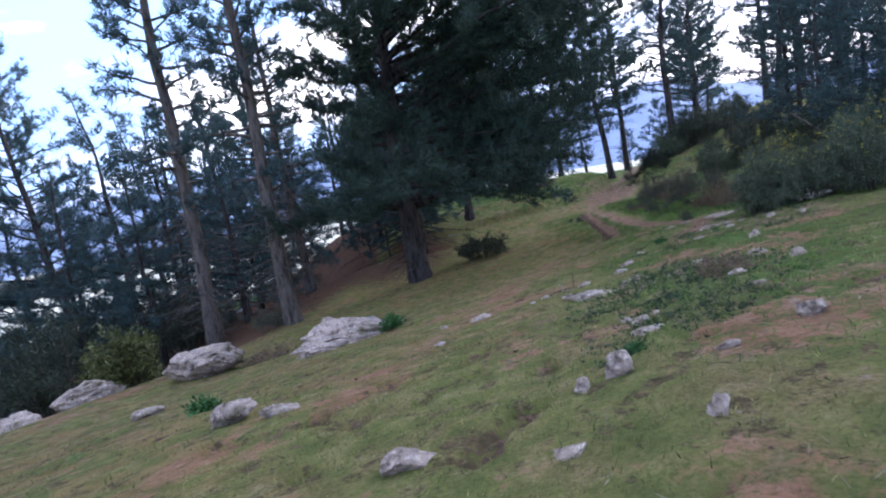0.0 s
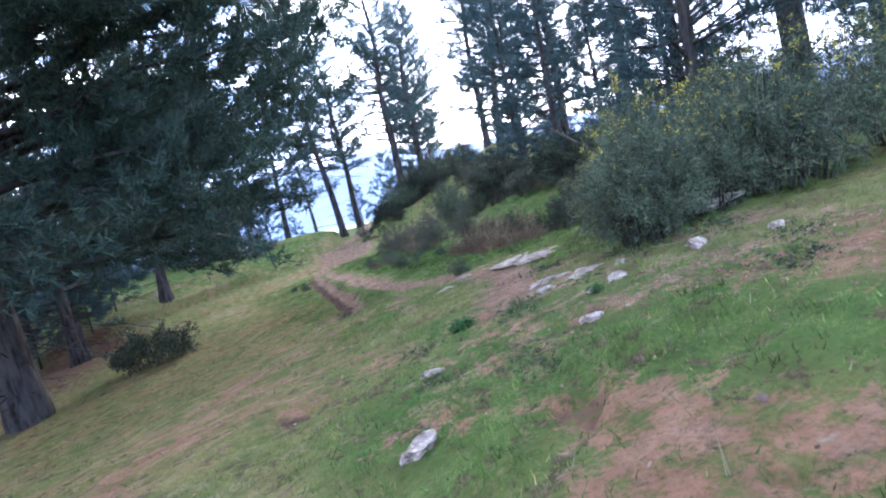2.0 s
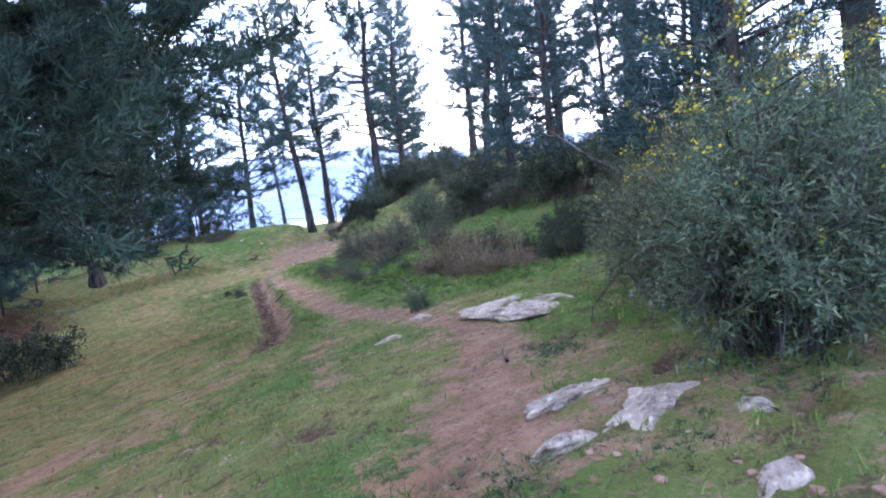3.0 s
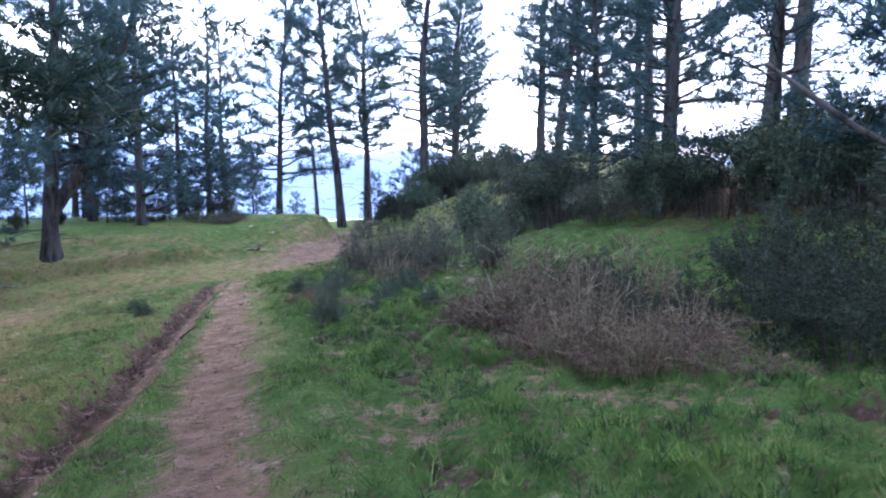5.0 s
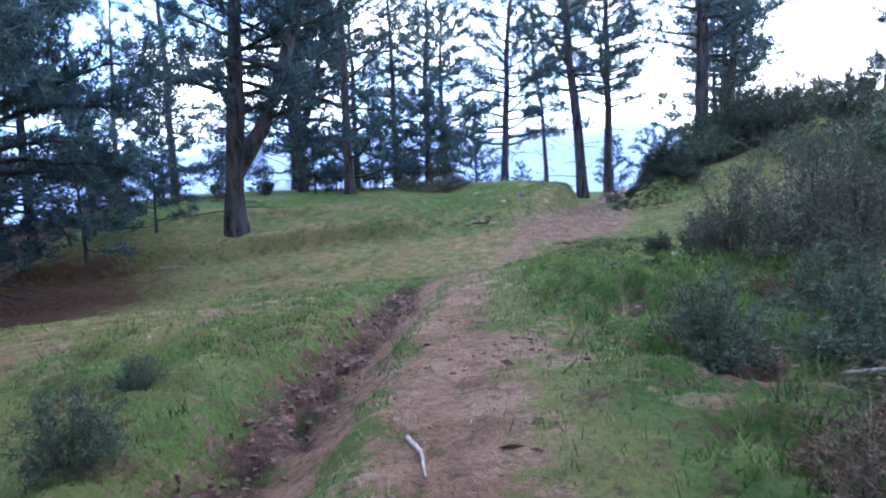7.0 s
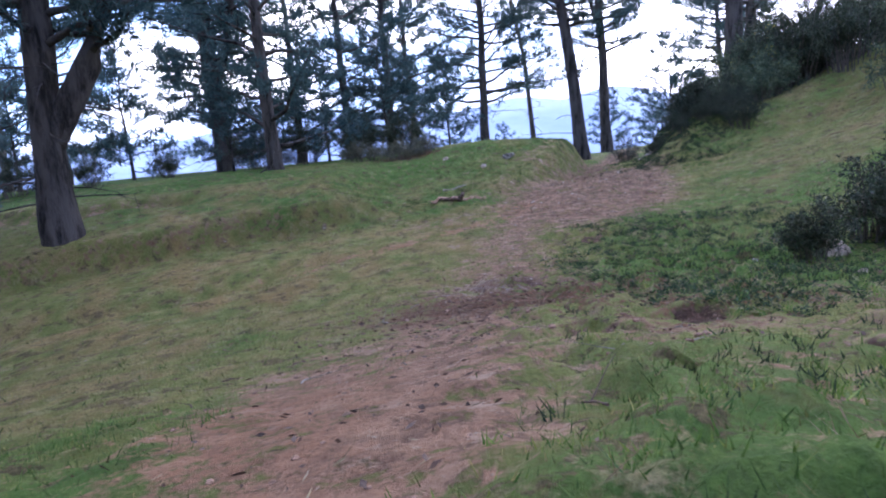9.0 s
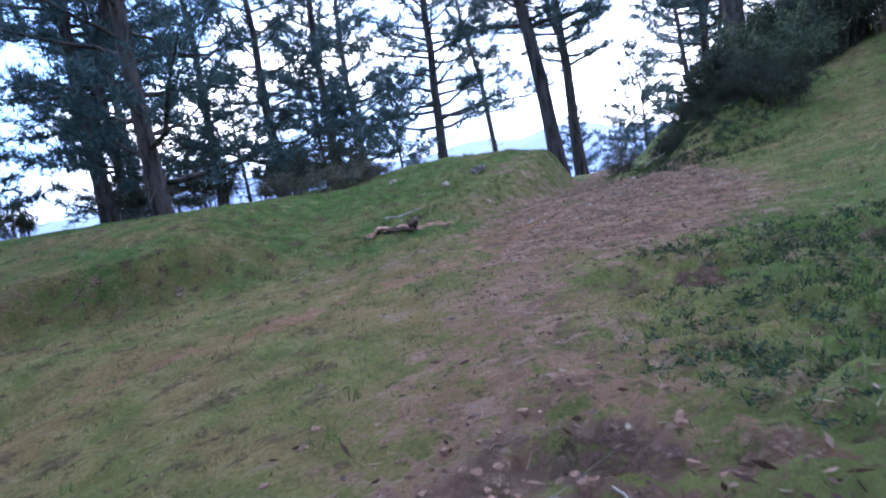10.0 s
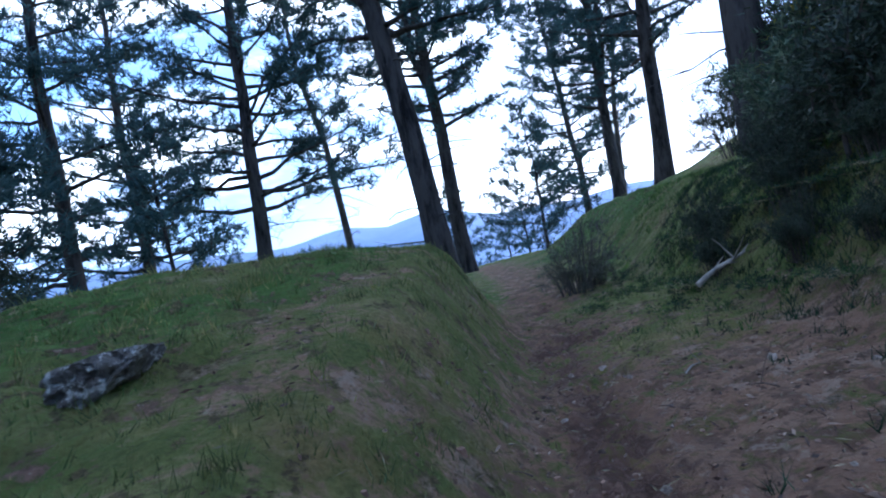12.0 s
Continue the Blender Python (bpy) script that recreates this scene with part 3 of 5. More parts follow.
def bumps(x, y):
    bare, mud, litter, dry, field = masks(x, y)
    lush = tints(x, y)[0]
    grassy = np.clip(1 - 1.5 * bare - 1.5 * mud, 0, 1)
    right = x - np.interp(y, [p[1] for p in TRAIL], [p[0] for p in TRAIL])
    z = .035 * waves(x, y, 1.1, 1) + .018 * grain(x, y, .5, 2, 3)
    rank = step((right - .5) / .6) * step((y - 17) / 2) * (1 - step((y - 32) / 2))
    poached = step((right + .2) / .6) * step((y - 32) / 1.5) * (1 - step((y - 40) / 2))
    z = z + grassy * ((.020 + .060 * lush + .11 * rank) * (hump(x, y, .38, 3) - .4) + (.016 + .034 * lush) * (hump(x, y, .16, 4) - .4))
    z = z + poached * (.10 * (hump(x * .6, y, .34, 5) - .4) + .03 * (hump(x, y, .15, 6) - .4)) * (1 - .4 * bare)
    z = z * (1 - .45 * bare) - .05 * np.clip(bare, 0, 1) * (y > 12) - .11 * mud
    z = z + np.clip(bare, 0, 1) * (.018 * grain(x, y, .22, 8, 3) + .045 * step((y - 41) / 2) * (hump(x, y, .26, 9) - .5) + .02 * step((y - 41) / 2) * (hump(x, y, .11, 12) - .5))
    s = x - np.interp(y, [p[1] for p in MUD], [p[0] for p in MUD]) + .05 * grain(x, y, .3, 36, 2)
    z = z - .13 * step((s + .32) / .10) * (1 - step((s - .1) / .4)) * step((y - 19) / 1.5) * (1 - step((y - 30) / 1.5))
    z = z + mud * (.13 * (hump(x, y, .22, 10) - .5) + .05 * (hump(x, y, .10, 11) - .5))
    return z


# the heights and masks near the way on a fine net, to look up places quickly
NET_X, NET_Y, NET = -12.0, -3.0, .05
net_x, net_y = np.meshgrid(NET_X + NET * np.arange(641), NET_Y + NET * np.arange(1301))
NET_Z = land(net_x, net_y) + bumps(net_x, net_y)
net_bare, net_mud, net_litter = masks(net_x, net_y)[:3]
NET_TURF = np.clip(1 - 1.5 * net_bare - 1.4 * net_mud - 1.1 * net_litter, 0, 1)
NET_BARE, NET_MUD, NET_LUSH = net_bare, net_mud, tints(net_x, net_y)[0]


def netted(values, x, y):
    """The value at each place, between the knots of the net."""
    u, v = np.clip((np.asarray(x) - NET_X) / NET, 0, 639.99), np.clip((np.asarray(y) - NET_Y) / NET, 0, 1299.99)
    i, j = u.astype(int), v.astype(int)
    f, g = u - i, v - j
    return (values[j, i] * (1 - f) + values[j, i + 1] * f) * (1 - g) + (values[j + 1, i] * (1 - f) + values[j + 1, i + 1] * f) * g


def ground_at(x, y):
    if NET_X < x < NET_X + 32 and NET_Y < y < NET_Y + 65:
        return float(netted(NET_Z, x, y))
    return float(land(x, y) + bumps(np.asarray(x, float), np.asarray(y, float)))


def spaced(*spans):
    return np.unique(np.concatenate([np.linspace(a, b, n) for a, b, n in spans]).round(4))


us = spaced((-3000, -400, 14), (-400, -60, 16), (-60, -16, 26), (-16, -7, 26), (-7, -3, 36), (-3, 3.6, 110), (3.6, 8, 40), (8, 18, 34), (18, 60, 30), (60, 400, 16), (400, 3000, 14))
ys = spaced((-2500, -60, 10), (-60, -4, 22), (-4, .6, 30), (.6, 53, 860), (53, 58, 50), (58, 80, 44), (80, 200, 40), (200, 700, 20), (700, 4500, 24))
gx, gy = np.meshgrid(us, ys)
relief = 1 - step((np.abs(gx) - 9) / 7)
gx = gx + eased(gy, WAY_Y[:-2], WAY_X[:-2])
gz = land(gx, gy) + bumps(gx, gy) * relief * (np.abs(gy) < 120)
i, j = np.meshgrid(np.arange(len(ys) - 1), np.arange(len(us) - 1), indexing="ij")
w = len(us)
quads = np.stack([i * w + j, i * w + j + 1, (i + 1) * w + j + 1, (i + 1) * w + j], -1).reshape(-1, 4)
ground = tagged(new("ground", mesh_of("ground", np.stack([gx, gy, gz], -1).reshape(-1, 3), quads, TURF, True)),
                "grazed hillside turf with bare reddish earth and pine litter", "ground", kind="structure")
for key, values in zip(("bare", "mud", "litter", "dry", "field", "lush", "red", "pool", "churn"), masks(gx, gy) + tints(gx, gy)):
    ground.data.attributes.new(key, "FLOAT", "POINT").data.foreach_set("value", np.ascontiguousarray(values, np.float32).ravel())


def ridge(name, label, mat, distance, height, seed, peak=0, floor=-60):
    """A range of hills round the horizon, as a ring of slopes."""
    turn = np.linspace(0, 2 * np.pi, 241)
    top = height * (.55 + .22 * np.sin(3 * turn + seed) + .16 * np.sin(7 * turn + 2 * seed) + .07 * np.sin(17 * turn + 3 * seed) + .03 * np.sin(41 * turn + seed)) + peak * np.maximum(np.exp(-((turn - .32) / .09) ** 2), .6 * np.exp(-((turn - .17) / .08) ** 2))
    rows = [np.stack([(distance + o) * np.sin(turn), (distance + o) * np.cos(turn), floor + (top - floor) * k], -1) for o, k in ((-.35 * distance, 0), (-.12 * distance, .62), (0, 1), (.2 * distance, .3))]
    v = np.concatenate(rows)
    a, b = np.meshgrid(np.arange(3), np.arange(240), indexing="ij")
    f = np.stack([a * 241 + b, a * 241 + b + 1, (a + 1) * 241 + b + 1, (a + 1) * 241 + b], -1).reshape(-1, 4)
    return tagged(new(name, mesh_of(name, v, f, mat, True)), label, "hills", kind="structure")


ridge("backdrop", "wooded hills across the valley, painted blue-grey with haze", HILL, 1500, 85, 1.3, 36)
ridge("backdrop", "hills on the far horizon, painted pale with haze", HILL_FAR, 3200, 190, 4.1)


# ---- pines ----
def limb_line(start, way, length, sag, rng, n=6):
    """A limb's line: out along way, wandering, bending up or down towards its end."""
    u = np.linspace(0, 1, n)[:, None]
    line = np.asarray(start) + np.asarray(way) * length * u + np.array([[0, 0, 1]]) * sag * length * u ** 2
    return line + np.cumsum(rng.normal(0, .022 * length, (n, 3)), 0) * (u > 0)


def pine(name, label, seed, tall, girth, clear, spread, boughs, tufts, needle, lean=(0, 0), fork=None, shape="open", dead=10, bark=None, leaf=None, width=None, droop=-.05, bias=0.0):
    """A pine: a tapering trunk, its limbs, dead lower twigs and a crown of needle tufts. Stands at the origin."""
    rng = np.random.default_rng(seed)
    bark, leaf = bark or BARK, leaf or NEEDLES_HAZY
    width = width or needle * .11
    tree = tagged(new(name), label, "tree", "pines on the hillside")
    wood, twigs, crown = Heap(), Heap(), Heap()
    stems = []
    u = np.linspace(0, 1, 12)
    sway = np.cumsum(rng.normal(0, .010 * tall, (12, 2)), 0) * u[:, None]
    sway += np.array(lean) * tall * u[:, None]
    main = np.c_[sway, u * tall]
    r = girth / 2 * ((1 - u) ** .8 * .92 + .06)
    r[0] *= 1.28
    main = np.r_[[main[0] - (0, 0, .5)], main]
    r = np.r_[r[0] * 1.25, r]
    # root flare
    extra = np.array([0, .012, .035]) * tall
    fine = np.sort(np.r_[main[:, 2], extra[1:]])
    line = np.c_[[np.interp(fine, main[:, 2], main[:, k]) for k in range(3)]].T
    tube(wood, line, np.interp(fine, main[:, 2], r), 12, rng, .05)
    stems.append((line, np.interp(fine, main[:, 2], r), clear, tall))
    for at, az, out, size, thick in fork or ():
        p0 = np.array([np.interp(at, main[:, 2], main[:, k]) for k in range(3)])
        top = tall * size - at
        v = np.linspace(0, 1, 8)[:, None]
        l2 = p0 + np.c_[np.cos(az) * out * top * v ** .7, np.sin(az) * out * top * v ** .7, top * v] + np.cumsum(rng.normal(0, .012 * tall, (8, 3)), 0) * v
        r2 = girth / 2 * thick * ((1 - v[:, 0]) ** .8 * .9 + .06)
        tube(wood, l2, r2, 9, rng, .05)
        stems.append((l2, r2, max(clear, at + .8), tall * size))
    base, way = [], []
    for line, rr, low, high in stems:
        count = int(boughs * (high - low) / max(tall - clear, 1)) if len(stems) > 1 else boughs
        for b in range(count):
            t = (b + rng.random()) / count
            h = low + (high - low) * t ** .95
            p0 = np.array([np.interp(h, line[:, 2], line[:, k]) for k in range(3)])
            rad = np.interp(h, line[:, 2], rr)
            if shape == "cone":
                reach = spread * (1 - t) ** .85 * rng.uniform(.75, 1.1) + .35
            elif shape == "broad":
                reach = spread * (1 - .75 * t ** 1.6) * rng.uniform(.55, 1.1)
            else:
                reach = spread * (.55 + .9 * t * (1 - t) * 1.6) * (1 - .45 * t) * rng.uniform(.4, 1.15)
            az = 2.399 * b + rng.normal(0, .5)
            reach *= 1 + bias * math.cos(az + .25) * (1 if h > 4 else .6)
            if bias:
                reach = min(reach, 6.5 if h < 5 else 8.2 if h < 6.5 else 12)
            if bias and math.cos(az) < -.2 and b % 3 == 0:
                continue
            up = rng.uniform(-.1, .35) + .55 * t
            if h < 4:
                up = max(up, .12)
            d = np.array([np.cos(az), np.sin(az), up])
            d /= np.linalg.norm(d)
            limb = limb_line(p0, d, reach, droop * (1.4 - t) + .08, rng)
            tube(twigs, limb, np.linspace(max(rad * .38, .02), .008, 6), 4)
            ends = [(limb, .18 if bias else .35)]
            for s in range(int(2 + reach * 1.6)):
                k = rng.uniform(.3, .95)
                q = np.array([np.interp(k, np.linspace(0, 1, 6), limb[:, c]) for c in range(3)])
                d2 = d + rng.normal(0, .55, 3) + (0, 0, .12)
                d2 /= np.linalg.norm(d2)
                l2 = limb_line(q, d2, reach * rng.uniform(.16, .38), .12, rng, 4)
                if s % 2 == 0:
                    tube(twigs, l2, np.linspace(.014, .005, 4), 3)
                ends.append((l2, .15))
            for l3, first in ends:
                size = np.linalg.norm(l3[-1] - l3[0])
                n = max(2, int(size * tufts))
                k = rng.uniform(first, 1.03, n)
                g = np.linspace(0, 1, len(l3))
                base.append(np.c_[[np.interp(k, g, l3[:, c]) for c in range(3)]].T + rng.normal(0, needle * .28, (n, 3)))
                way.append(np.tile(l3[-1] - l3[-2], (n, 1)) / (np.linalg.norm(l3[-1] - l3[-2]) + 1e-9))
    base, way = np.concatenate(base), np.concatenate(way)
    per = 9 if seed < 14 else 7
    width *= 1 if seed < 14 else 1.15
    base, way = np.repeat(base, per, 0), np.repeat(way, per, 0)
    way = way * .55 + rng.normal(0, .62, way.shape) + (0, 0, .22)
    spikes(crown, base + rng.normal(0, needle * .10, base.shape), way, needle * rng.uniform(.6, 1.25, len(base)), width * rng.uniform(.7, 1.3, len(base)), rng)
    for b in range(dead):
        h = rng.uniform(.12 * clear, clear * 1.05)
        p0 = np.array([np.interp(h, main[:, 2], main[:, k]) for k in range(3)])
        az = rng.uniform(0, 6.28)
        d = np.array([np.cos(az), np.sin(az), rng.uniform(-.3, .25)])
        limb = limb_line(p0, d, rng.uniform(.6, .6 + .35 * spread), -.15, rng, 5)
        tube(twigs, limb, np.linspace(.022, .004, 5), 4)
        for s in range(4):
            k = rng.integers(2, 5)
            d2 = d + rng.normal(0, .6, 3)
            tube(twigs, limb_line(limb[k], d2 / np.linalg.norm(d2), rng.uniform(.2, .6), -.1, rng, 3), [.008, .006, .003], 3)
    part("trunk", wood.mesh("trunk", bark, True), tree)
    tagged(part("branching", twigs.mesh("branching", bark, True), tree), kind="stuff")
    part("crown", crown.mesh("crown", leaf), tree)
    return tree


def stand(tree, x, y, turn=0, size=1.0, sink=0.0, tilt=(0, 0)):
    tree.matrix_basis = pose(x, y, float(land(x, y)) - sink, tilt[0], tilt[1], turn) @ Matrix.Scale(size, 4)
    return tree


def another(tree, x, y, turn=0, size=1.0, label="", tilt=(0, 0)):
    ob = copy_thing(tree, pose(x, y, float(land(x, y)), tilt[0], tilt[1], turn) @ Matrix.Scale(size / tree.scale[0], 4))
    return tagged(ob, label) if label else ob


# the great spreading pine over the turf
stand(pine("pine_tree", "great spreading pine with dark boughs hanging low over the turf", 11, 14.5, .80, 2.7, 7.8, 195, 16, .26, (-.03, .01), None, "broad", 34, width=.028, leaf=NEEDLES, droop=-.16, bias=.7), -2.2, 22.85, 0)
# the low-boughed pine beside the dip
stand(pine("pine_tree", "dense dark pine with boughs down to the ground", 12, 9.2, .60, 2.5, 4.6, 100, 12, .28, (.02, 0), None, "broad", 30, width=.028, droop=-.16), -3.3, 36.6, 80)
# the forked pine on the bank
stand(pine("pine_tree", "forked pine on the edge of the grassy bank", 13, 13, .62, 3.2, 4.2, 56, 9, .28, (.0, .03), ((1.7, .1, .36, .9, .85),), "open", 20), .07, 43.2, 0)
stand(pine("pine_tree", "forked dark pine behind the grassy bank", 14, 15, .46, 1.8, 4.2, 70, 9, .30, (-.01, 0), ((2.6, .1, .25, .95, .8),), "open", 14), -.44, 54.9)
tall_a = stand(pine("pine_tree", "tall leaning pine at the end of the trail", 15, 21, .60, 5.6, 4.8, 92, 9, .30, (-.075, .0), None, "open", 16), 14.2, 59.3)
tall_b = stand(pine("pine_tree", "tall leaning pine with a wind-bent bough", 16, 22, .66, 6.0, 5.6, 96, 9, .30, (-.04, .0), ((7.5, 2.8, .25, .6, .5),), "open", 16), 18.6, 69.9)
slim = stand(pine("pine_tree", "thin sparse pine with a pale trunk", 17, 18, .36, 4.6, 3.0, 60, 8, .30, (-.03, 0), None, "open", 16, bark=BARK_GREY), 14.5, 72.4)
wide = stand(pine("pine_tree", "upright pine with thin spreading boughs", 18, 19, .56, 3.0, 5.2, 84, 8, .30, (0, 0), None, "broad", 14), 10.7, 67.3)
dense = stand(pine("pine_tree", "dense dark pine behind the grassy bank", 19, 14, .42, .7, 4.4, 48, 7, .30, (-.02, 0), None, "broad", 8), 2.4, 50.8)
cone = stand(pine("pine_tree", "bushy pointed pine on the slope below", 20, 15, .45, 1.2, 4.0, 44, 7, .34, (0, 0), None, "cone", 4), -25, 37)
young = stand(pine("pine_tree", "small young pine at the brow of the hill", 21, 4.6, .12, .3, 1.7, 34, 9, .26, (0, 0), None, "cone", 0), 27, 84)
stout = stand(pine("pine_tree", "stout pine on the knoll beside the trail", 22, 20, .70, 5.0, 4.8, 78, 8, .30, (-.03, 0), None, "open", 18), 18.8, 54.6)
ragged = stand(pine("pine_tree", "tall pine with dead lower boughs", 23, 18, .56, 4.6, 3.6, 60, 8, .30, (-.02, 0), None, "open", 110, bark=BARK_GREY), -6.3, 19.5, 30, .95)

another(ragged, -9.9, 21.4, 140, 1.05)
another(ragged, -7.6, 27.0, 250, .85, "pine with dead lower boughs on the littered slope")
another(wide, -2.6, 31.6, 70, .72, "upright pine behind the great spreading one")
another(cone, -20, 38, 60, 1.05)
another(cone, -18.5, 17, 200, .9)
another(cone, -31, 34, 130, 1.0)
for k, (x, y, turn, size) in enumerate(((-15, 30, 10, .8), (-14, 24, 60, .75), (-19, 27, 160, .85), (-24, 31, 200, .9), (-13, 35, 300, .8), (-13, 41, 130, 1.0), (-17, 47, 220, .9), (-9, 46, 40, .85), (-22, 52, 300, 1.0), (-27, 44, 80, .9))):
    another((dense, cone, wide)[k % 3], x, y, turn, size, "dark pine in the wood below the slope")
another(stout, 24.5, 64.4, 100, .95)
another(tall_b, 27.3, 71.3, 200, .95, "tall pine beyond the knoll")
another(tall_a, 24, 47, 170, .9, "tall pine on the scrubby knoll")
another(wide, 31, 80, 90, .95)
another(slim, 29.5, 74, 140, 1.0)
another(dense, 34, 60, 30, .9)
another(stout, 15.8, 17.5, 210, .95, "stout pine among the gorse bushes")
for x, y, turn, size, kind in ((17.0, 29.6, 20, .7, 0), (18, 23.5, 120, .75, 0), (20.5, 29, 75, .9, 1), (19, 36, 190, .8, 0), (24, 33, 10, .95, 1), (22, 40.5, 140, .85, 0), (20, 18, 240, .9, 1),
                               (13.5, 18.6, 35, .8, 0), (16.8, 21.6, 95, .9, 0), (18.5, 15, 165, .95, 0), (14.4, 14.0, 285, .75, 0), (12.5, 11.0, 310, .62, 0), (16, 8.5, 45, .8, 0), (19, 12.5, 155, .9, 1), (28, 45, 215, .9, 1), (29, 53, 100, .9, 0)):
    another((dense, ragged)[kind], x, y, turn, size, ("dark bushy pine crowding the scrubby knoll", "tall pine on the scrubby knoll")[kind])
for x, y, turn, size in ((-3, 64, 20, 1.0), (5.5, 66, 110, 1.1), (1.5, 60, 200, .9), (3.8, 59.5, 250, .93), (-1.5, 59, 330, .9), (-8, 58, 290, 1.0), (-13, 62, 170, 1.0)):
    another(cone if size > .94 else dense, x, y, turn, size, "bushy pine on the slope behind the bank")
for x, y, turn, size in ((21, 77, 0, 1.0), (23.5, 72, 120, 1.5), (13.5, 79, 60, .7), (9.5, 77, 210, .8), (25, 77, 40, .9)):
    another(young, x, y, turn, size)

for x, y, turn, size in ((3.4, 55.5, 40, .9), (.6, 52.6, 100, .7), (-3.2, 53.6, 10, 1.0), (5.6, 58, 75, 1.1), (-5.5, 51, 250, .8), (8.4, 62, 20, 1.0)):
    another(young, x, y, turn, size, "small bushy young pine behind the grassy bank")
for x, y, turn, size in ((-11.5, 29, 30, .75), (-9.5, 34, 130, .7), (-16, 33, 250, .85), (-12, 38, 80, .8), (-20, 44, 10, .95), (-23, 25, 170, .8), (-27, 30, 290, .9), (-6.5, 44, 210, .7)):
    another(cone, x, y, turn, size, "bushy pointed pine on the littered slope below")
for x, y, turn, size in ((17.5, 23.4, 15, .6), (14.4, 19.8, 105, .62), (17.2, 26.6, 205, .55)):
    another(dense, x, y, turn, size, "dark bushy pine with boughs down to the brambles")
for x, y, turn, size in ((-12.8, 23, 130, .55), (-10.2, 25.5, 230, .5), (-9.2, 29, 70, .5), (-16.5, 24, 170, .6)):
    another(cone, x, y, turn, size, "bushy young pine at the foot of the slope")
another(wide, 21.0, 34.5, 20, .85, "upright pine on the scrubby knoll")
another(ragged, 23.5, 38.5, 200, .95, "tall pine on the scrubby knoll")
for x, y, turn, size in ((-3.4, 41.4, 20, .85), (-5.6, 40.2, 130, 1.0), (-2.4, 43.4, 230, .7), (-7.2, 42.4, 310, 1.1), (-4.8, 44.4, 70, .9)):
    another(young, x, y, turn, size, "bushy young pine on the littered bank")
another(stout, 25.5, 51.5, 20, .8, "tall pine on the scrubby knoll")
another(tall_a, 29.5, 53.5, 60, .85, "tall pine on the scrubby knoll")
another(wide, 6.6, 71.5, 60, .9, "bushy pine on the slope behind the bank")


# ---- bushes and shrubs ----
def shrub(name, label, category, seed, wide, tall, leaf, count, size, slim, stems=26, flowers=0, bare=.25, wood=None, spiky=True, group="", ragged=.25, dome=.55):
    """A bush at the origin: stems rising from the root, side twigs, and many small leaves on their outer parts."""
    rng = np.random.default_rng(seed)
    bush = tagged(new(name), label, category, group)
    sticks, green, bloom = Heap(), Heap(), Heap()
    ends, ways = [], []
    for k in range(stems):
        az, out = rng.uniform(0, 6.283), math.sqrt(rng.random())
        top = tall * (1 - dome * out ** 2) * rng.uniform(1 - 2 * ragged, 1 + ragged)
        tip = np.array([math.cos(az) * out * wide, math.sin(az) * out * wide, top])
        foot = np.array([math.cos(az), math.sin(az), 0]) * wide * .5 * out
        u = np.linspace(0, 1, 6)[:, None]
        line = foot + (tip - foot) * u + np.array([[0, 0, 1]]) * .18 * tall * np.sin(np.pi * u) + np.cumsum(rng.normal(0, .03 * tall, (6, 3)), 0) * u
        line[0, 2] = -.12
        tube(sticks, line, np.linspace(.006 + .005 * tall, .002, 6), 3)
        pieces = [(line, bare)]
        for s in range(5):
            q = line[rng.integers(2, 6)]
            d = rng.normal(0, 1, 3) + (tip - foot) / tall * .9
            d /= np.linalg.norm(d)
            l2 = limb_line(q, d, tall * rng.uniform(.14, .32), .05, rng, 3)
            if s % 2 == 0:
                tube(sticks, l2, [.005, .004, .002], 3)
            pieces.append((l2, .1))
        for l3, first in pieces:
            n = max(1, int(count / stems / 6 * rng.uniform(.6, 1.4)))
            t = rng.uniform(first, 1.02, n)
            g = np.linspace(0, 1, len(l3))
            ends.append(np.c_[[np.interp(t, g, l3[:, c]) for c in range(3)]].T + rng.normal(0, size * .5, (n, 3)))
            ways.append(np.tile((l3[-1] - l3[0]) / (np.linalg.norm(l3[-1] - l3[0]) + 1e-9), (n, 1)))
    base, way = np.concatenate(ends), np.concatenate(ways)
    base[:, 2] = np.maximum(base[:, 2], .02)
    way = way * .7 + rng.normal(0, .6, way.shape)
    (spikes if spiky else leaves)(green, base, way, size * rng.uniform(.6, 1.3, len(base)), slim * rng.uniform(.7, 1.3, len(base)), rng)
    tagged(part("twigwork", sticks.mesh("twigwork", wood or BARK_GREY), bush), kind="stuff")
    part("foliage", green.mesh("foliage", leaf), bush)
    if flowers:
        high = base[np.argsort(base[:, 2] + .5 * np.hypot(base[:, 0], base[:, 1]) + rng.normal(0, .3, len(base)))[-flowers * 4:]]
        pick = high[rng.permutation(len(high))[:flowers]]
        pick = np.repeat(pick, 7, 0) + rng.normal(0, .016, (7 * len(pick), 3))
        leaves(bloom, pick, rng.normal(0, 1, pick.shape), .019, .015, rng)
        tagged(part("blossom", bloom.mesh("blossom", PETAL), bush, "small bright yellow flowers"), kind="stuff")
    return bush


def planted(ob, x, y, turn=0, size=1.0):
    ob.matrix_basis = pose(x, y, ground_at(x, y) - .02, 0, 0, turn) @ Matrix.Scale(size, 4)
    return ob


def planted_again(ob, x, y, turn=0, size=1.0, label=""):
    ob = copy_thing(ob, pose(x, y, ground_at(x, y) - .02, 0, 0, turn) @ Matrix.Scale(size / ob.scale[0], 4))
    return tagged(ob, label) if label else ob


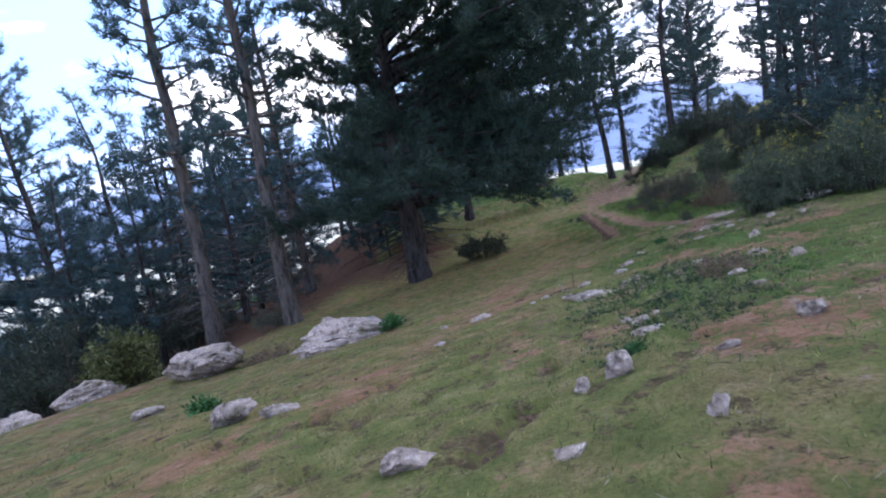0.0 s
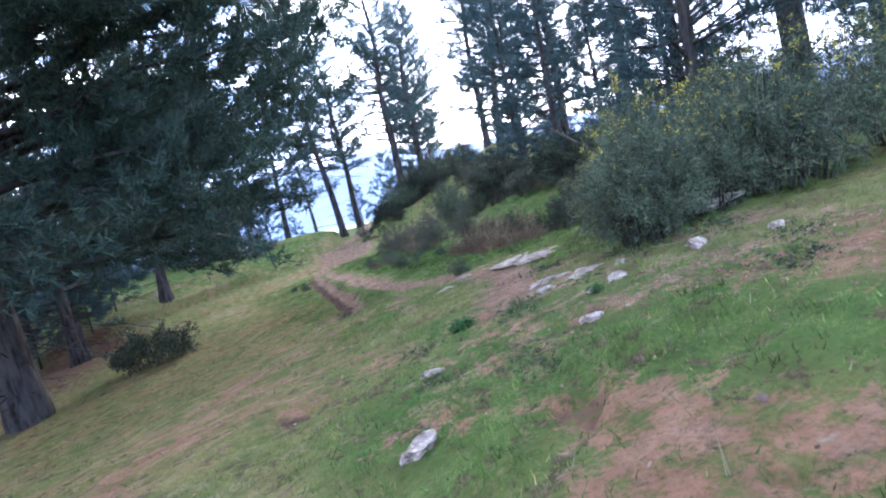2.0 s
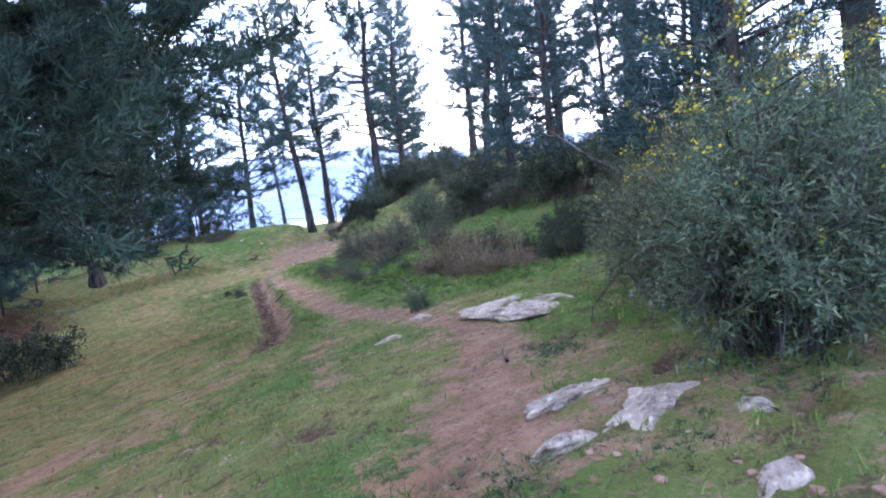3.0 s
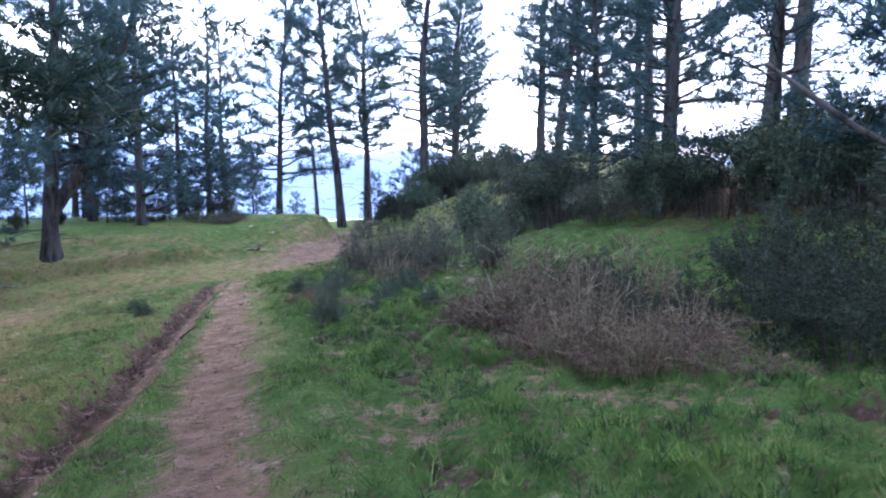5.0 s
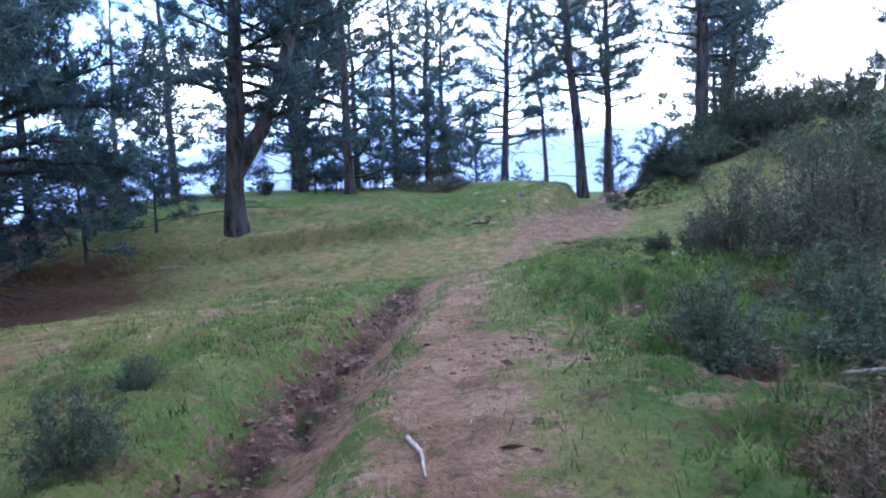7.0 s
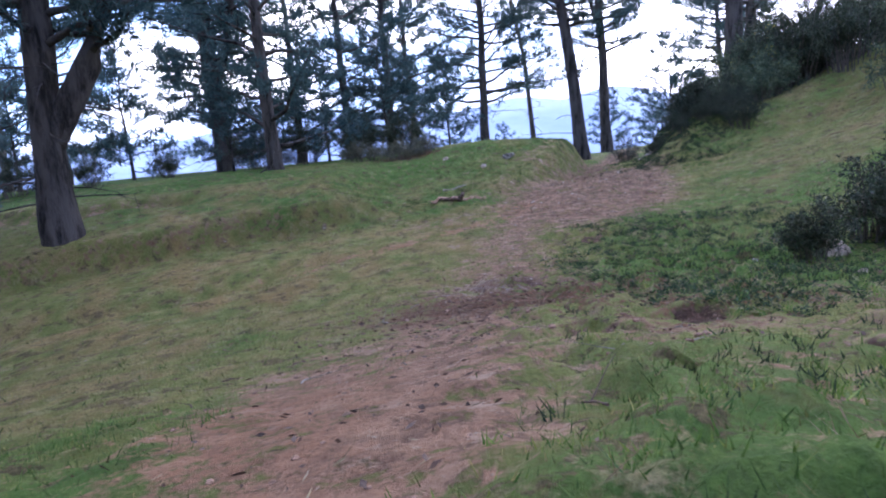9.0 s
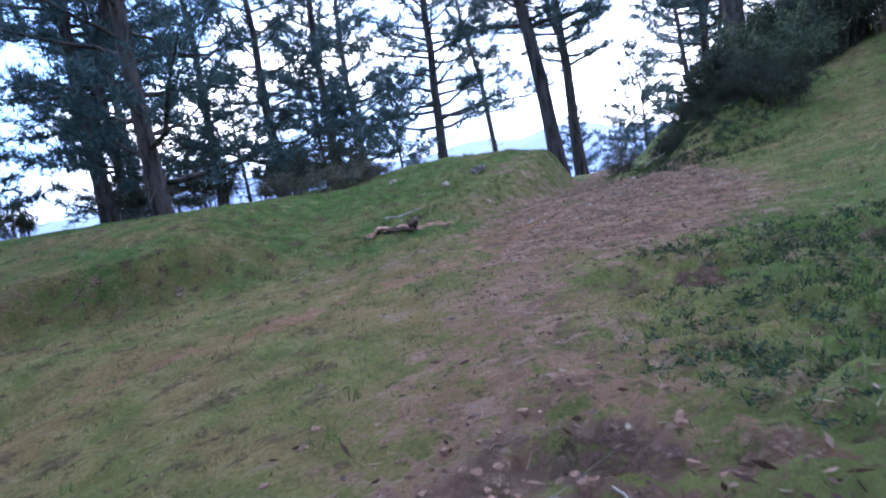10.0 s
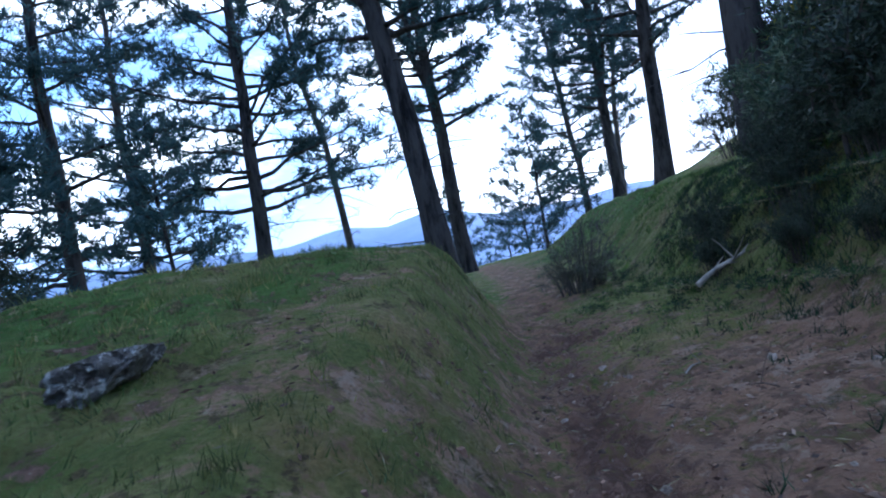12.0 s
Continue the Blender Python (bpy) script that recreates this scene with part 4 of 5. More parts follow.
FULL = "dense gorse bush with scattered yellow flowers beside the trail"
planted(shrub("gorse_bush", FULL, "bush", 31, .56, 1.15, GORSE, 46000, .050, .008, 150, 70, .0, BARK, ragged=.42, dome=.62), 5.75, 12.0, 0, .95)
planted(shrub("gorse_bush", "low dark gorse bush with yellow flowers at the path", "bush", 32, .72, 1.35, OLIVE_GORSE, 24000, .055, .009, 110, 90, .0, BARK, ragged=.25, dome=.85), 6.55, 13.2, 0, .88)
tall_gorse = planted(shrub("gorse_bush", "tall straggling gorse bush with yellow flowers", "bush", 33, .95, 1.6, GORSE, 17000, .07, .012, 80, 90, .0, BARK, ragged=.3, dome=.85), 7.9, 12.2)
planted_again(tall_gorse, 8.6, 13.6, 110, .95)
planted_again(tall_gorse, 9.2, 11.0, 230, 1.05)
planted_again(tall_gorse, 6.75, 12.3, 200, .75, "dense dark gorse bush with yellow flowers")
planted_again(tall_gorse, 7.3, 14.2, 300, .7, "straggling gorse bush with yellow flowers beside the trail")
planted_again(tall_gorse, 10.2, 12.0, 60, 1.1)
planted_again(tall_gorse, 9.8, 9.0, 170, .9)
scrub = planted(shrub("gorse_bush", "dark scrubby gorse bush on the knoll", "bush", 34, 1.15, 1.5, GORSE, 5500, .14, .03, 30, 40, .1), 16.0, 28.6)
brown = planted(shrub("heath_bush", "brown winter heath bush on the knoll", "bush", 35, 1.1, 1.1, HEATH, 5000, .13, .02, 32, 0, .15), 15.4, 30.0)
dark = planted(shrub("evergreen_bush", "dark evergreen bush on the knoll", "bush", 36, 1.2, 1.8, DARK_LEAF, 13000, .085, .020, 44, 0, .1, ragged=.36), 16.2, 27.0)
rng = np.random.default_rng(5)
for k, (x, y) in enumerate(((16.6, 24.2), (17.4, 25.4), (16.4, 29.0), (17.2, 31.2), (15.8, 33.0), (17.0, 36.0), (16.6, 34.4),
                            (14.2, 35.8), (16.2, 37.4), (18.2, 32.6), (18.0, 40.0), (16.4, 40.6), (19.6, 43.2), (20.5, 46.4), (18.4, 46.0), (22.3, 49.2), (20.6, 50.6), (23.4, 52.6), (21.4, 54.2), (12.8, 19.6), (13.6, 17.2),
                            (10.4, 15.6), (12.6, 14.8), (15.0, 20.0), (17.0, 20.8), (16.8, 25.8), (18.6, 28.2), (24.8, 56.0), (22.6, 58.0), (26.0, 60.5))):
    near = planted_again((scrub, brown, dark)[(k * 7 + k // 3) % 3], x, y, rng.uniform(0, 360), rng.uniform(.75, 1.3))
for x, y, size in ((17.6, 51.2, 1.2), (18.9, 51.4, 1.5), (17.2, 49.8, .8), (19.2, 49.0, 1.1), (20.2, 53.6, 1.5), (19.8, 52.3, 1.1), (21, 51.8, 1.2), (17.0, 52.2, .9), (22.2, 56.2, 1.1)):
    planted_again(dark if x > 17.95 else scrub, x, y, 77 * x, size, "dark bush crowding the slope above the trail")
for x, y, size in ((20.4, 56.6, .8), (21.4, 55.4, 1.1), (22.4, 57.4, 1.2)):
    planted_again(dark, x, y, 77 * x, size, "dark bush crowding the shoulder of the knoll")
for x, y, size in ((14.0, 50.0, .26), (14.4, 49.5, .32), (14.6, 50.5, .36), (14.35, 51.3, .26), (14.9, 49.0, .4), (14.2, 48.7, .24), (15.1, 51.0, .4), (15.0, 50.0, .42), (15.5, 49.2, .5), (15.6, 50.6, .5), (14.9, 51.9, .3), (13.75, 49.2, .18), (15.6, 48.2, .5)):
    planted_again(dark, x, y, 53 * x, size, "low dark scrub on the shaded bank")
heath = planted(shrub("heath_bush", "grey-brown heath bush beside the trail", "bush", 37, .75, 1.1, HEATH, 9000, .06, .010, 60, 0, .12, ragged=.4), 9.3, 30.1)
planted_again(heath, 9.1, 31.2, 90, .7)
planted_again(heath, 9.9, 29.2, 200, .9)
planted_again(heath, 10.7, 30.0, 310, 1.05)
planted_again(heath, 10.2, 31.2, 30, .9)
planted_again(heath, 11.6, 29.0, 140, .9)
sage = planted(shrub("heather_clump", "low grey-green heather clump in the turf", "bush", 38, .36, .40, SAGE, 5200, .05, .007, 46, 0, .08, ragged=.45), 7.35, 27.9, 0, .8)
planted_again(sage, 7.2, 24.1, 60, .68)
planted_again(sage, 7.6, 26.4, 150, .7)
planted_again(sage, 7.85, 27.5, 240, .9)
planted_again(sage, 8.2, 28.3, 20, .9)
planted_again(sage, 4.8, 27.1, 100, .5, "low grey-green heather clump beside the mud strip")
planted_again(sage, 4.6, 28.0, 300, .35)
planted_again(sage, 6.25, 17.9, 80, .6, "low heather clump beside the stone slab")
planted_again(sage, 9.0, 26.8, 200, 1.0)
planted(shrub("evergreen_bush", "low dark spreading bush in the turf", "bush", 39, 1.05, .8, DARK_LEAF, 9000, .09, .026, 60, 0, .05, spiky=False), .35, 24.2)
ball = planted(shrub("evergreen_bush", "small round dark bush on the grass", "bush", 40, .36, .68, DARK_LEAF, 6000, .05, .016, 44, 0, .05), 10.5, 37.3, 0, .72)
planted_again(ball, 11.6, 37.9, 120, 1.25, "round dark bush on the grass")
planted_again(ball, 14.9, 49.9, 60, 1.7, "round dark bush at the foot of a stout pine")
planted_again(heath, 14.35, 54.0, 200, .8, "grey-green heath bush beside the trail's end")
planted(shrub("olive_bush", "yellow-green bush beside the large rock", "bush", 41, .95, 1.35, OLIVE, 7000, .13, .055, 46, 0, .1, spiky=False), -9.3, 14.8)
planted(shrub("leafy_plant", "fresh green leafy plant behind the stone slab", "plant", 42, .32, .38, HERB, 900, .10, .05, 16, 0, .2, spiky=False), -1.75, 11.2, 0, .62)
herb = planted(shrub("leafy_plant", "small bright green plant in the turf", "plant", 43, .2, .16, HERB, 700, .07, .035, 14, 0, .1, spiky=False), -3.7, 7.3)
for x, y, size in ((3.72, 12.24, .5), (4.35, 11.1, .3), (.85, 3.6, .35)):
    planted_again(herb, x, y, 100 * x, size)
hollow = planted(shrub("heath_bush", "brown brush in the hollow of the bank", "bush", 44, .9, .55, HEATH, 5000, .09, .014, 44, 0, .1), 6.1, 51.6)
planted_again(hollow, 5.0, 52.2, 80, 1.0)
planted_again(hollow, 7.0, 52.6, 190, .9)
planted_again(dark, 1.2, 54.2, 20, .8, "dark bush behind the grassy bank")
planted_again(dark, 2.9, 53.4, 220, .75, "dark bush behind the grassy bank")
planted_again(dark, -.6, 56.6, 90, .9, "dark bush behind the grassy bank")
planted_again(dark, 6.3, 55.4, 40, .85, "dark bush behind the grassy bank")
planted_again(dark, 4.6, 55.8, 140, .8, "dark bush behind the grassy bank")
for x, y, size in ((-2.6, 49.6, .5), (-4.4, 49.0, .55), (-6.4, 48.4, .6), (-1.6, 52.4, .5)):
    planted_again(dark, x, y, 60 * y, size, "dark bush along the edge of the bank")
for x, y, size in ((-13, 17, 1.5), (-16, 21, 1.8), (-20, 25, 2.0), (-17, 26, 1.6), (-22, 20, 2.0), (-11.5, 22.5, 1.2), (-14, 27, 1.6), (-26, 27, 2.2), (-19, 32, 2.0)):
    planted_again(dark, x, y, 70 * y, size, "dark undergrowth below the brow of the slope")
for x, y, size in ((-11, 17.5, .9), (-13.5, 20, 1.0), (-9.8, 16.2, .7), (-15, 24, 1.2), (-7.2, 19.5, .6), (-12.5, 27, 1.1), (-16, 17, 1.0)):
    planted_again(brown, x, y, 50 * y, size, "brown brush below the rocks")


def thatch(name, label, seed, wide, tall, count, mat=None):
    """A heap of dead bracken and bramble stalks: arching stems and curled fronds."""
    rng = np.random.default_rng(seed)
    heap_ob = tagged(new(name), label, "bracken", "dead bracken beside the trail")
    stalks, fronds = Heap(), Heap()
    for k in range(count):
        az, out = rng.uniform(0, 6.283), math.sqrt(rng.random()) * wide
        foot = np.array([math.cos(az) * out, math.sin(az) * out, -.05])
        lean = rng.normal(0, 1, 2) * .5 + np.array([math.cos(az), math.sin(az)]) * .5
        h = tall * (1 - .6 * (out / wide) ** 2) * rng.uniform(.2, 1.45)
        u = np.linspace(0, 1, 6)[:, None]
        line = foot + np.c_[lean[0] * h * u ** 1.5, lean[1] * h * u ** 1.5, h * (1.7 * u - .9 * u ** 2.2)] + np.cumsum(rng.normal(0, .02, (6, 3)), 0)
        tube(stalks, line, np.linspace(.006, .002, 6), 3)
        n = 18
        t = rng.uniform(.3, 1, n)
        base = np.c_[[np.interp(t, u[:, 0], line[:, c]) for c in range(3)]].T
        spikes(fronds, base, rng.normal(0, 1, (n, 3)) + (0, 0, -.3), rng.uniform(.05, .14, n), rng.uniform(.008, .022, n), rng)
    tagged(part("stalkwork", stalks.mesh("stalkwork", STRAW), heap_ob), kind="stuff")
    tagged(part("foliage", fronds.mesh("foliage", mat or BRACKEN), heap_ob), kind="stuff")
    return heap_ob


bracken = planted(thatch("bracken_heap", "heap of dead brown bracken and bramble stalks", 51, .62, .62, 210), 8.95, 23.3, 0, .8)
for x, y, size, turn in ((9.25, 22.4, .85, 70), (8.9, 21.6, .6, 160), (8.75, 20.5, .45, 250), (9.6, 21.8, .65, 110), (9.1, 20.1, .42, 300), (9.5, 20.6, .55, 20), (8.4, 28.9, .5, 80), (9.6, 28.3, .6, 150), (9.4, 19.6, .38, 210)):
    planted_again(bracken, x, y, turn, size)
for x, y, size in ((11.2, 21.0, .5), (10.6, 21.6, .35), (12.1, 22.0, .6), (10.4, 20.4, .4), (11.2, 19.4, .55), (12.3, 20.6, .75), (10.2, 19.6, .4)):
    planted_again(dark, x, y, 80 * y, size, "dark scrub behind the dead bracken")
bramble = planted(shrub("bramble_thicket", "tangle of bare pale bramble stems", "bush", 52, .7, .75, BRACKEN, 1500, .06, .012, 70, 0, .3, wood=STRAW, ragged=.35), 8.75, 21.0, 0, .8)
planted_again(bramble, 9.3, 22.6, 80, .75)
planted_again(bramble, 8.8, 20.2, 160, .5)
planted_again(bramble, 9.7, 23.3, 240, 1.0)
planted_again(bramble, 9.2, 28.4, 30, .8)
planted_again(bracken, 9.4, 23.4, 210, 1.05)
planted_again(bracken, 10.2, 23.2, 20, 1.0)
for x, y, size, turn in ((9.1, 22.9, .8, 0), (9.5, 21.9, .7, 90), (9.0, 20.9, .55, 200), (9.9, 23.5, .9, 300), (10.3, 22.3, .8, 30), (9.6, 20.6, .5, 130)):
    planted_again(bramble, x, y, turn, size * 1.25, "tangle of bare bramble stems over dead bracken")
# dark bushes added to stand for the shade inside the bracken heaps
for x, y, size in ((9.6, 23.0, .35), (9.9, 22.2, .35), (9.5, 21.2, .3), (10.5, 23.4, .4)):
    planted_again(dark, x, y, 80 * y, size, "low dark scrub added as the shaded inside of the bracken")
for x, y, size in ((7.3, 25.7, .3), (7.65, 25.55, .34), (7.15, 26.5, .28), (7.5, 26.65, .34), (7.85, 26.2, .3), (8.3, 24.3, .22), (7.9, 23.0, .18)):
    planted_again(bracken, x, y, 90 * y, size, "small flattened heap of dead bracken in the grass")
for x, y, size in ((7.6, 26.9, .55), (8.1, 25.4, .5), (8.5, 26.2, .6), (7.3, 24.9, .4), (8.9, 25.2, .55)):
    planted_again(sage, x, y, 90 * y, size)
planted_again(bracken, 2.3, 5.7, 40, .4, "small heap of dead bracken beside the stones")
planted_again(bracken, -4.9, 12.9, 200, .7, "dead brushwood behind the large rock")


def weeds(name, label, seed, wide, count, tall=.09):
    """A low patch of broad-leaved weeds and grass, with dead stalks lying in it."""
    rng = np.random.default_rng(seed)
    patch = tagged(new(name), label, "weeds", "weedy patches in the turf")
    green, blades, dead = Heap(), Heap(), Heap()

    def spots(n):
        az, out = rng.uniform(0, 6.283, n), np.sqrt(rng.random(n)) * wide * (1 + .3 * np.sin(3 * rng.uniform(0, 6.283, n)))
        return np.c_[np.cos(az) * out, np.sin(az) * out, np.zeros(n)]
    hubs = np.repeat(spots(count // 12), 12, 0)
    way = rng.normal(0, 1, hubs.shape) * (1, 1, .35) + (0, 0, .45)
    leaves(green, hubs + rng.normal(0, .012, hubs.shape) + (0, 0, .01), way, tall * rng.uniform(.4, 1.1, len(hubs)), tall * rng.uniform(.10, .30, len(hubs)), rng)
    hubs = np.repeat(spots(count // 30), 9, 0) + rng.normal(0, .02, (9 * (count // 30), 3)) * (1, 1, 0)
    spikes(blades, hubs, rng.normal(0, .5, hubs.shape) * (1, 1, .2) + (0, 0, 1), tall * rng.uniform(.6, 2.2, len(hubs)), .006, rng)
    p = spots(count // 2)
    spikes(dead, p + (0, 0, .01), rng.normal(0, 1, p.shape) * (1, 1, .28) + (0, 0, .12), tall * rng.uniform(.8, 2.6, len(p)), .0035, rng)
    tagged(part("foliage", green.mesh("foliage", WEED), patch), kind="stuff")
    tagged(part("grass", blades.mesh("grass", LUSH), patch), kind="stuff")
    tagged(part("dead_stalk", dead.mesh("dead_stalk", STRAW), patch, "pale dead stalks"), kind="stuff")
    return patch


weed = planted(weeds("weed_patch", "patch of dark green weeds and dead stalks", 57, .5, 1300, .055), 1.9, 6.2)
for k, (x, y, size) in enumerate(((1.4, 5.6, 1.0), (2.3, 6.4, 1.1), (2.6, 6.8, .9), (1.6, 5.0, .9), (2.1, 5.5, 1.0), (2.8, 6.1, 1.1), (1.3, 4.2, .7), (.95, 3.6, .7), (1.6, 3.9, .8), (2.0, 4.4, .9), (2.5, 5.2, 1.0), (1.0, 5.2, .6), (1.95, 7.0, .7), (2.7, 7.6, .7),
                                   (4.2, 11.8, .6), (4.05, 11.55, .5), (3.3, 12.0, .5), (4.8, 11.5, .5), (5.6, 11.6, .7), (6.0, 11.2, .8), (5.4, 13.2, .6), (5.5, 11.9, .6), (2.9, 11.0, .5), (3.4, 10.2, .5), (4.9, 9.6, .7), (5.6, 10.1, .7),
                                   (8.9, 36.4, 1.1), (9.4, 37.0, .8), (10.0, 36.5, .9), (9.2, 35.8, 1.0), (10.2, 37.8, .9), (10.8, 37.2, .9), (8.9, 37.8, .9), (10.4, 35.6, 1.0), (9.8, 35.0, .9), (11.2, 38.3, 1.2), (8.6, 38.9, .8), (10.4, 38.9, .9), (12.0, 38.0, 1.0),
                                   (7.4, 23.0, .8), (7.9, 23.8, .9), (7.6, 25.2, .9), (8.3, 25.0, 1.0), (7.2, 21.4, .8), (8.0, 22.2, .8), (7.0, 26.2, .7), (8.5, 26.9, 1.0), (7.0, 29.4, .7), (8.0, 30.2, .9), (7.6, 20.4, .8),
                                   (13.7, 51.0, .8), (14.3, 51.4, 1.0), (14.9, 51.0, 1.0), (14.1, 52.4, .9), (15.2, 52.4, 1.0), (13.9, 50.2, .8), (14.6, 50.1, .9), (15.5, 50.4, 1.0), (13.4, 52.0, .6), (15.4, 49.3, 1.0), (14.6, 48.9, .8), (8.9, 39.7, .9), (9.4, 39.2, 1.0), (9.9, 40.1, 1.0), (9.5, 40.9, .8), (10.3, 40.8, .9), (8.7, 38.5, .7), (10.6, 39.9, 1.1), (11.2, 40.6, 1.0), (13.6, 49.3, .7), (14.2, 49.1, .9), (14.8, 49.6, .9), (14.0, 48.4, .7), (14.7, 48.2, .8), (11.6, 39.4, 1.1))):
    planted_again(weed, x, y, 47 * k, size)

dead_bush = planted(shrub("dead_bush", "leafless brown bush beside the gorse", "bush", 58, .6, .8, BRACKEN, 3000, .05, .008, 90, 0, .3, ragged=.35), 7.0, 12.6)
planted_again(dead_bush, 7.7, 13.3, 160, .7)
# dark bushes added where the grassy bank lies in the trees' shade
for x, y, size in ((15.9, 50.4, .6), (16.4, 52.2, .5), (16.2, 51.2, .7), (16.2, 49.6, .8), (16.9, 50.2, 1.0)):
    planted_again(ball, x, y, 37 * x, size, "low dark bush added to deepen the shade on the bank")


# ---- stones ----
def boulder(name, label, seed, size, mat, x, y, turn=0, sink=.3, tilt=(0, 0), detail=4):
    """A weathered stone: a rounded block with broken faces, cracks and knobs."""
    bm = bmesh.new()
    bmesh.ops.create_icosphere(bm, subdivisions=detail, radius=1)
    noise.seed_set(seed)
    rng = random.Random(seed)
    cuts = [(Vector((rng.gauss(0, 1), rng.gauss(0, 1), rng.gauss(0, .8))).normalized(), rng.uniform(.42, .82)) for _ in range(15)]
    for v in bm.verts:
        p = v.co.copy()
        for n, d in cuts:
            over = p.dot(n) - d
            if over > 0:
                p -= n * over * .97
        shift = Vector((seed, 0, 0))
        p *= 1 + .16 * noise.noise(p * 1.6 + shift) + .12 * noise.noise(p * 4 + shift) + .06 * noise.noise(p * 10 + shift)
        crack = abs(noise.noise(p * 2.2 + shift * 3))
        p *= 1 - .16 * max(0, 1 - crack * 9)
        v.co = Vector((p.x * size[0], p.y * size[1], p.z * size[2]))
    me = bpy.data.meshes.new(name)
    bm.to_mesh(me)
    bm.free()
    me.materials.append(mat)
    ob = tagged(new(name, me), label, "rock", "stones in the turf")
    gx, gy = ((float(land(x + .3 * i, y + .3 * j)) - float(land(x - .3 * i, y - .3 * j))) / .6 for i, j in ((1, 0), (0, 1)))
    lean = Vector((0, 0, 1)).rotation_difference(Vector((-gx, -gy, 1))).to_matrix().to_4x4()
    ob.matrix_basis = pose(x, y, ground_at(x, y) + size[2] * (1 - 2 * sink)) @ lean @ pose(0, 0, 0, tilt[0], tilt[1], turn)
    return ob


boulder("rock", "large pale weathered rock with a mossy top", 61, (1.2, .75, .62), STONE, -6.4, 12.9, 25, .30, (0, 10), 5)
boulder("rock", "long pale weathered rock slab half in the turf", 62, (1.25, .6, .45), STONE, -2.55, 11.3, 20, .36, (0, 8), 5)
boulder("rock", "pale weathered rock below the yellow-green bush", 63, (.9, .6, .4), STONE, -9.3, 12.9, 40, .35)
boulder("rock", "pale flat rock below the yellow-green bush", 64, (.7, .5, .3), STONE, -10.2, 12.1, 10, .35)
boulder("rock", "rough grey rock standing in the grass", 65, (.13, .10, .11), STONE, .66, 3.17, 30, .40)
boulder("rock", "small grey stone in the grass", 66, (.09, .07, .05), STONE, .45, 3.12, 80, .42)
boulder("rock", "pitted grey stone in the grass", 67, (.26, .2, .17), STONE, -2.55, 5.5, 15, .3)
boulder("rock", "flat pale stone in the grass", 68, (.24, .12, .08), PALE_STONE, -1.95, 5.15, 10, .35)
boulder("rock", "pale stone in the grass", 69, (.32, .2, .14), PALE_STONE, -5.6, 9.0, 50, .3)
boulder("rock", "flat grey stone sunk in the turf", 70, (.21, .14, .10), STONE, -.5, 2.75, 15, .45)
boulder("rock", "flat stone sunk in the turf", 71, (.13, .08, .04), PALE_STONE, .25, 2.35, 5, .5)
boulder("rock", "broad pale rock with a flat broken top", 72, (.40, .22, .14), STONE, 1.92, 7.45, 25, .42, (0, -3), 5)
boulder("rock", "flat pale rock sunk in the turf", 73, (.38, .20, .10), PALE_STONE, 1.38, 7.45, -10, .44, (0, 0), 5)
boulder("rock", "flat stone sunk in bare earth", 74, (.15, .09, .05), PALE_STONE, 1.15, 8.1, 60, .45)
boulder("rock", "bluish stone half buried among the weeds", 75, (.20, .10, .08), STONE, 1.84, 6.58, 40, .42)
boulder("rock", "bluish stone half buried among the weeds", 76, (.25, .12, .085), STONE, 2.12, 6.78, 30, .45)
boulder("rock", "lichened stone half buried among the weeds", 77, (.26, .13, .09), STONE, 2.34, 7.2, 35, .42)
boulder("rock", "lichened stone half buried among the weeds", 78, (.21, .12, .08), STONE, 2.6, 7.35, 20, .42)
boulder("rock", "small pale stone in the turf", 79, (.13, .1, .06), PALE_STONE, 2.2, 9.35, 0, .4)
boulder("rock", "bluish stone in the turf", 80, (.15, .1, .1), STONE, 3.9, 8.55, 45, .35)
boulder("rock", "small grey stone in the turf", 81, (.1, .08, .06), STONE, 3.0, 5.8, 15, .35)
boulder("rock", "pale stone in bare earth", 82, (.16, .1, .08), PALE_STONE, 1.8, 3.4, 65, .4)
boulder("rock", "small grey stone in the grass", 83, (.07, .06, .06), STONE, .85, 2.3, 15, .3)
boulder("rock", "flat pale broken rock beside the bare path", 84, (.40, .26, .13), PALE_STONE, 5.0, 12.0, 30, .70, (0, 3), 5)
boulder("rock", "flat pale broken rock beside the bare path", 85, (.24, .15, .08), PALE_STONE, 4.55, 12.06, -20, .55)
boulder("rock", "flat pale rock sunk in bare earth", 86, (.14, .09, .08), PALE_STONE, 4.69, 11.25, -25, .6)
boulder("rock", "flat pale rock below the gorse", 87, (.19, .10, .10), PALE_STONE, 5.32, 11.03, 60, .55)
boulder("rock", "long flat pale stone slab across the path", 88, (.50, 1.45, .17), PALE_STONE, 6.36, 15.4, -3, .76, (0, 0), 5)
boulder("rock", "flat pale broken rock beside the bare path", 129, (.36, .20, .10), PALE_STONE, 4.98, 12.52, 10, .68, (0, 3), 5)
boulder("rock", "long flat stone sunk in the turf", 89, (.16, .5, .05), PALE_STONE, 5.95, 17.1, -12, .48)
boulder("rock", "flat stone sunk in the turf", 90, (.24, .12, .05), PALE_STONE, 5.2, 16.2, 20, .5)
boulder("rock", "small bluish stone in the turf", 91, (.15, .09, .06), STONE, 2.43, 9.92, 20, .44)
boulder("rock", "pale stone below the spreading pine", 92, (.4, .3, .25), PALE_STONE, -4.6, 17.2, 30, .35)
boulder("rock", "dark mossy stone in the grass", 93, (.17, .11, .09), MOTTLED, 8.85, 37.2, 25, .45)
boulder("rock", "lichened stone in the grass", 94, (.2, .15, .10), MOTTLED, 10.1, 37.5, 75, .4)
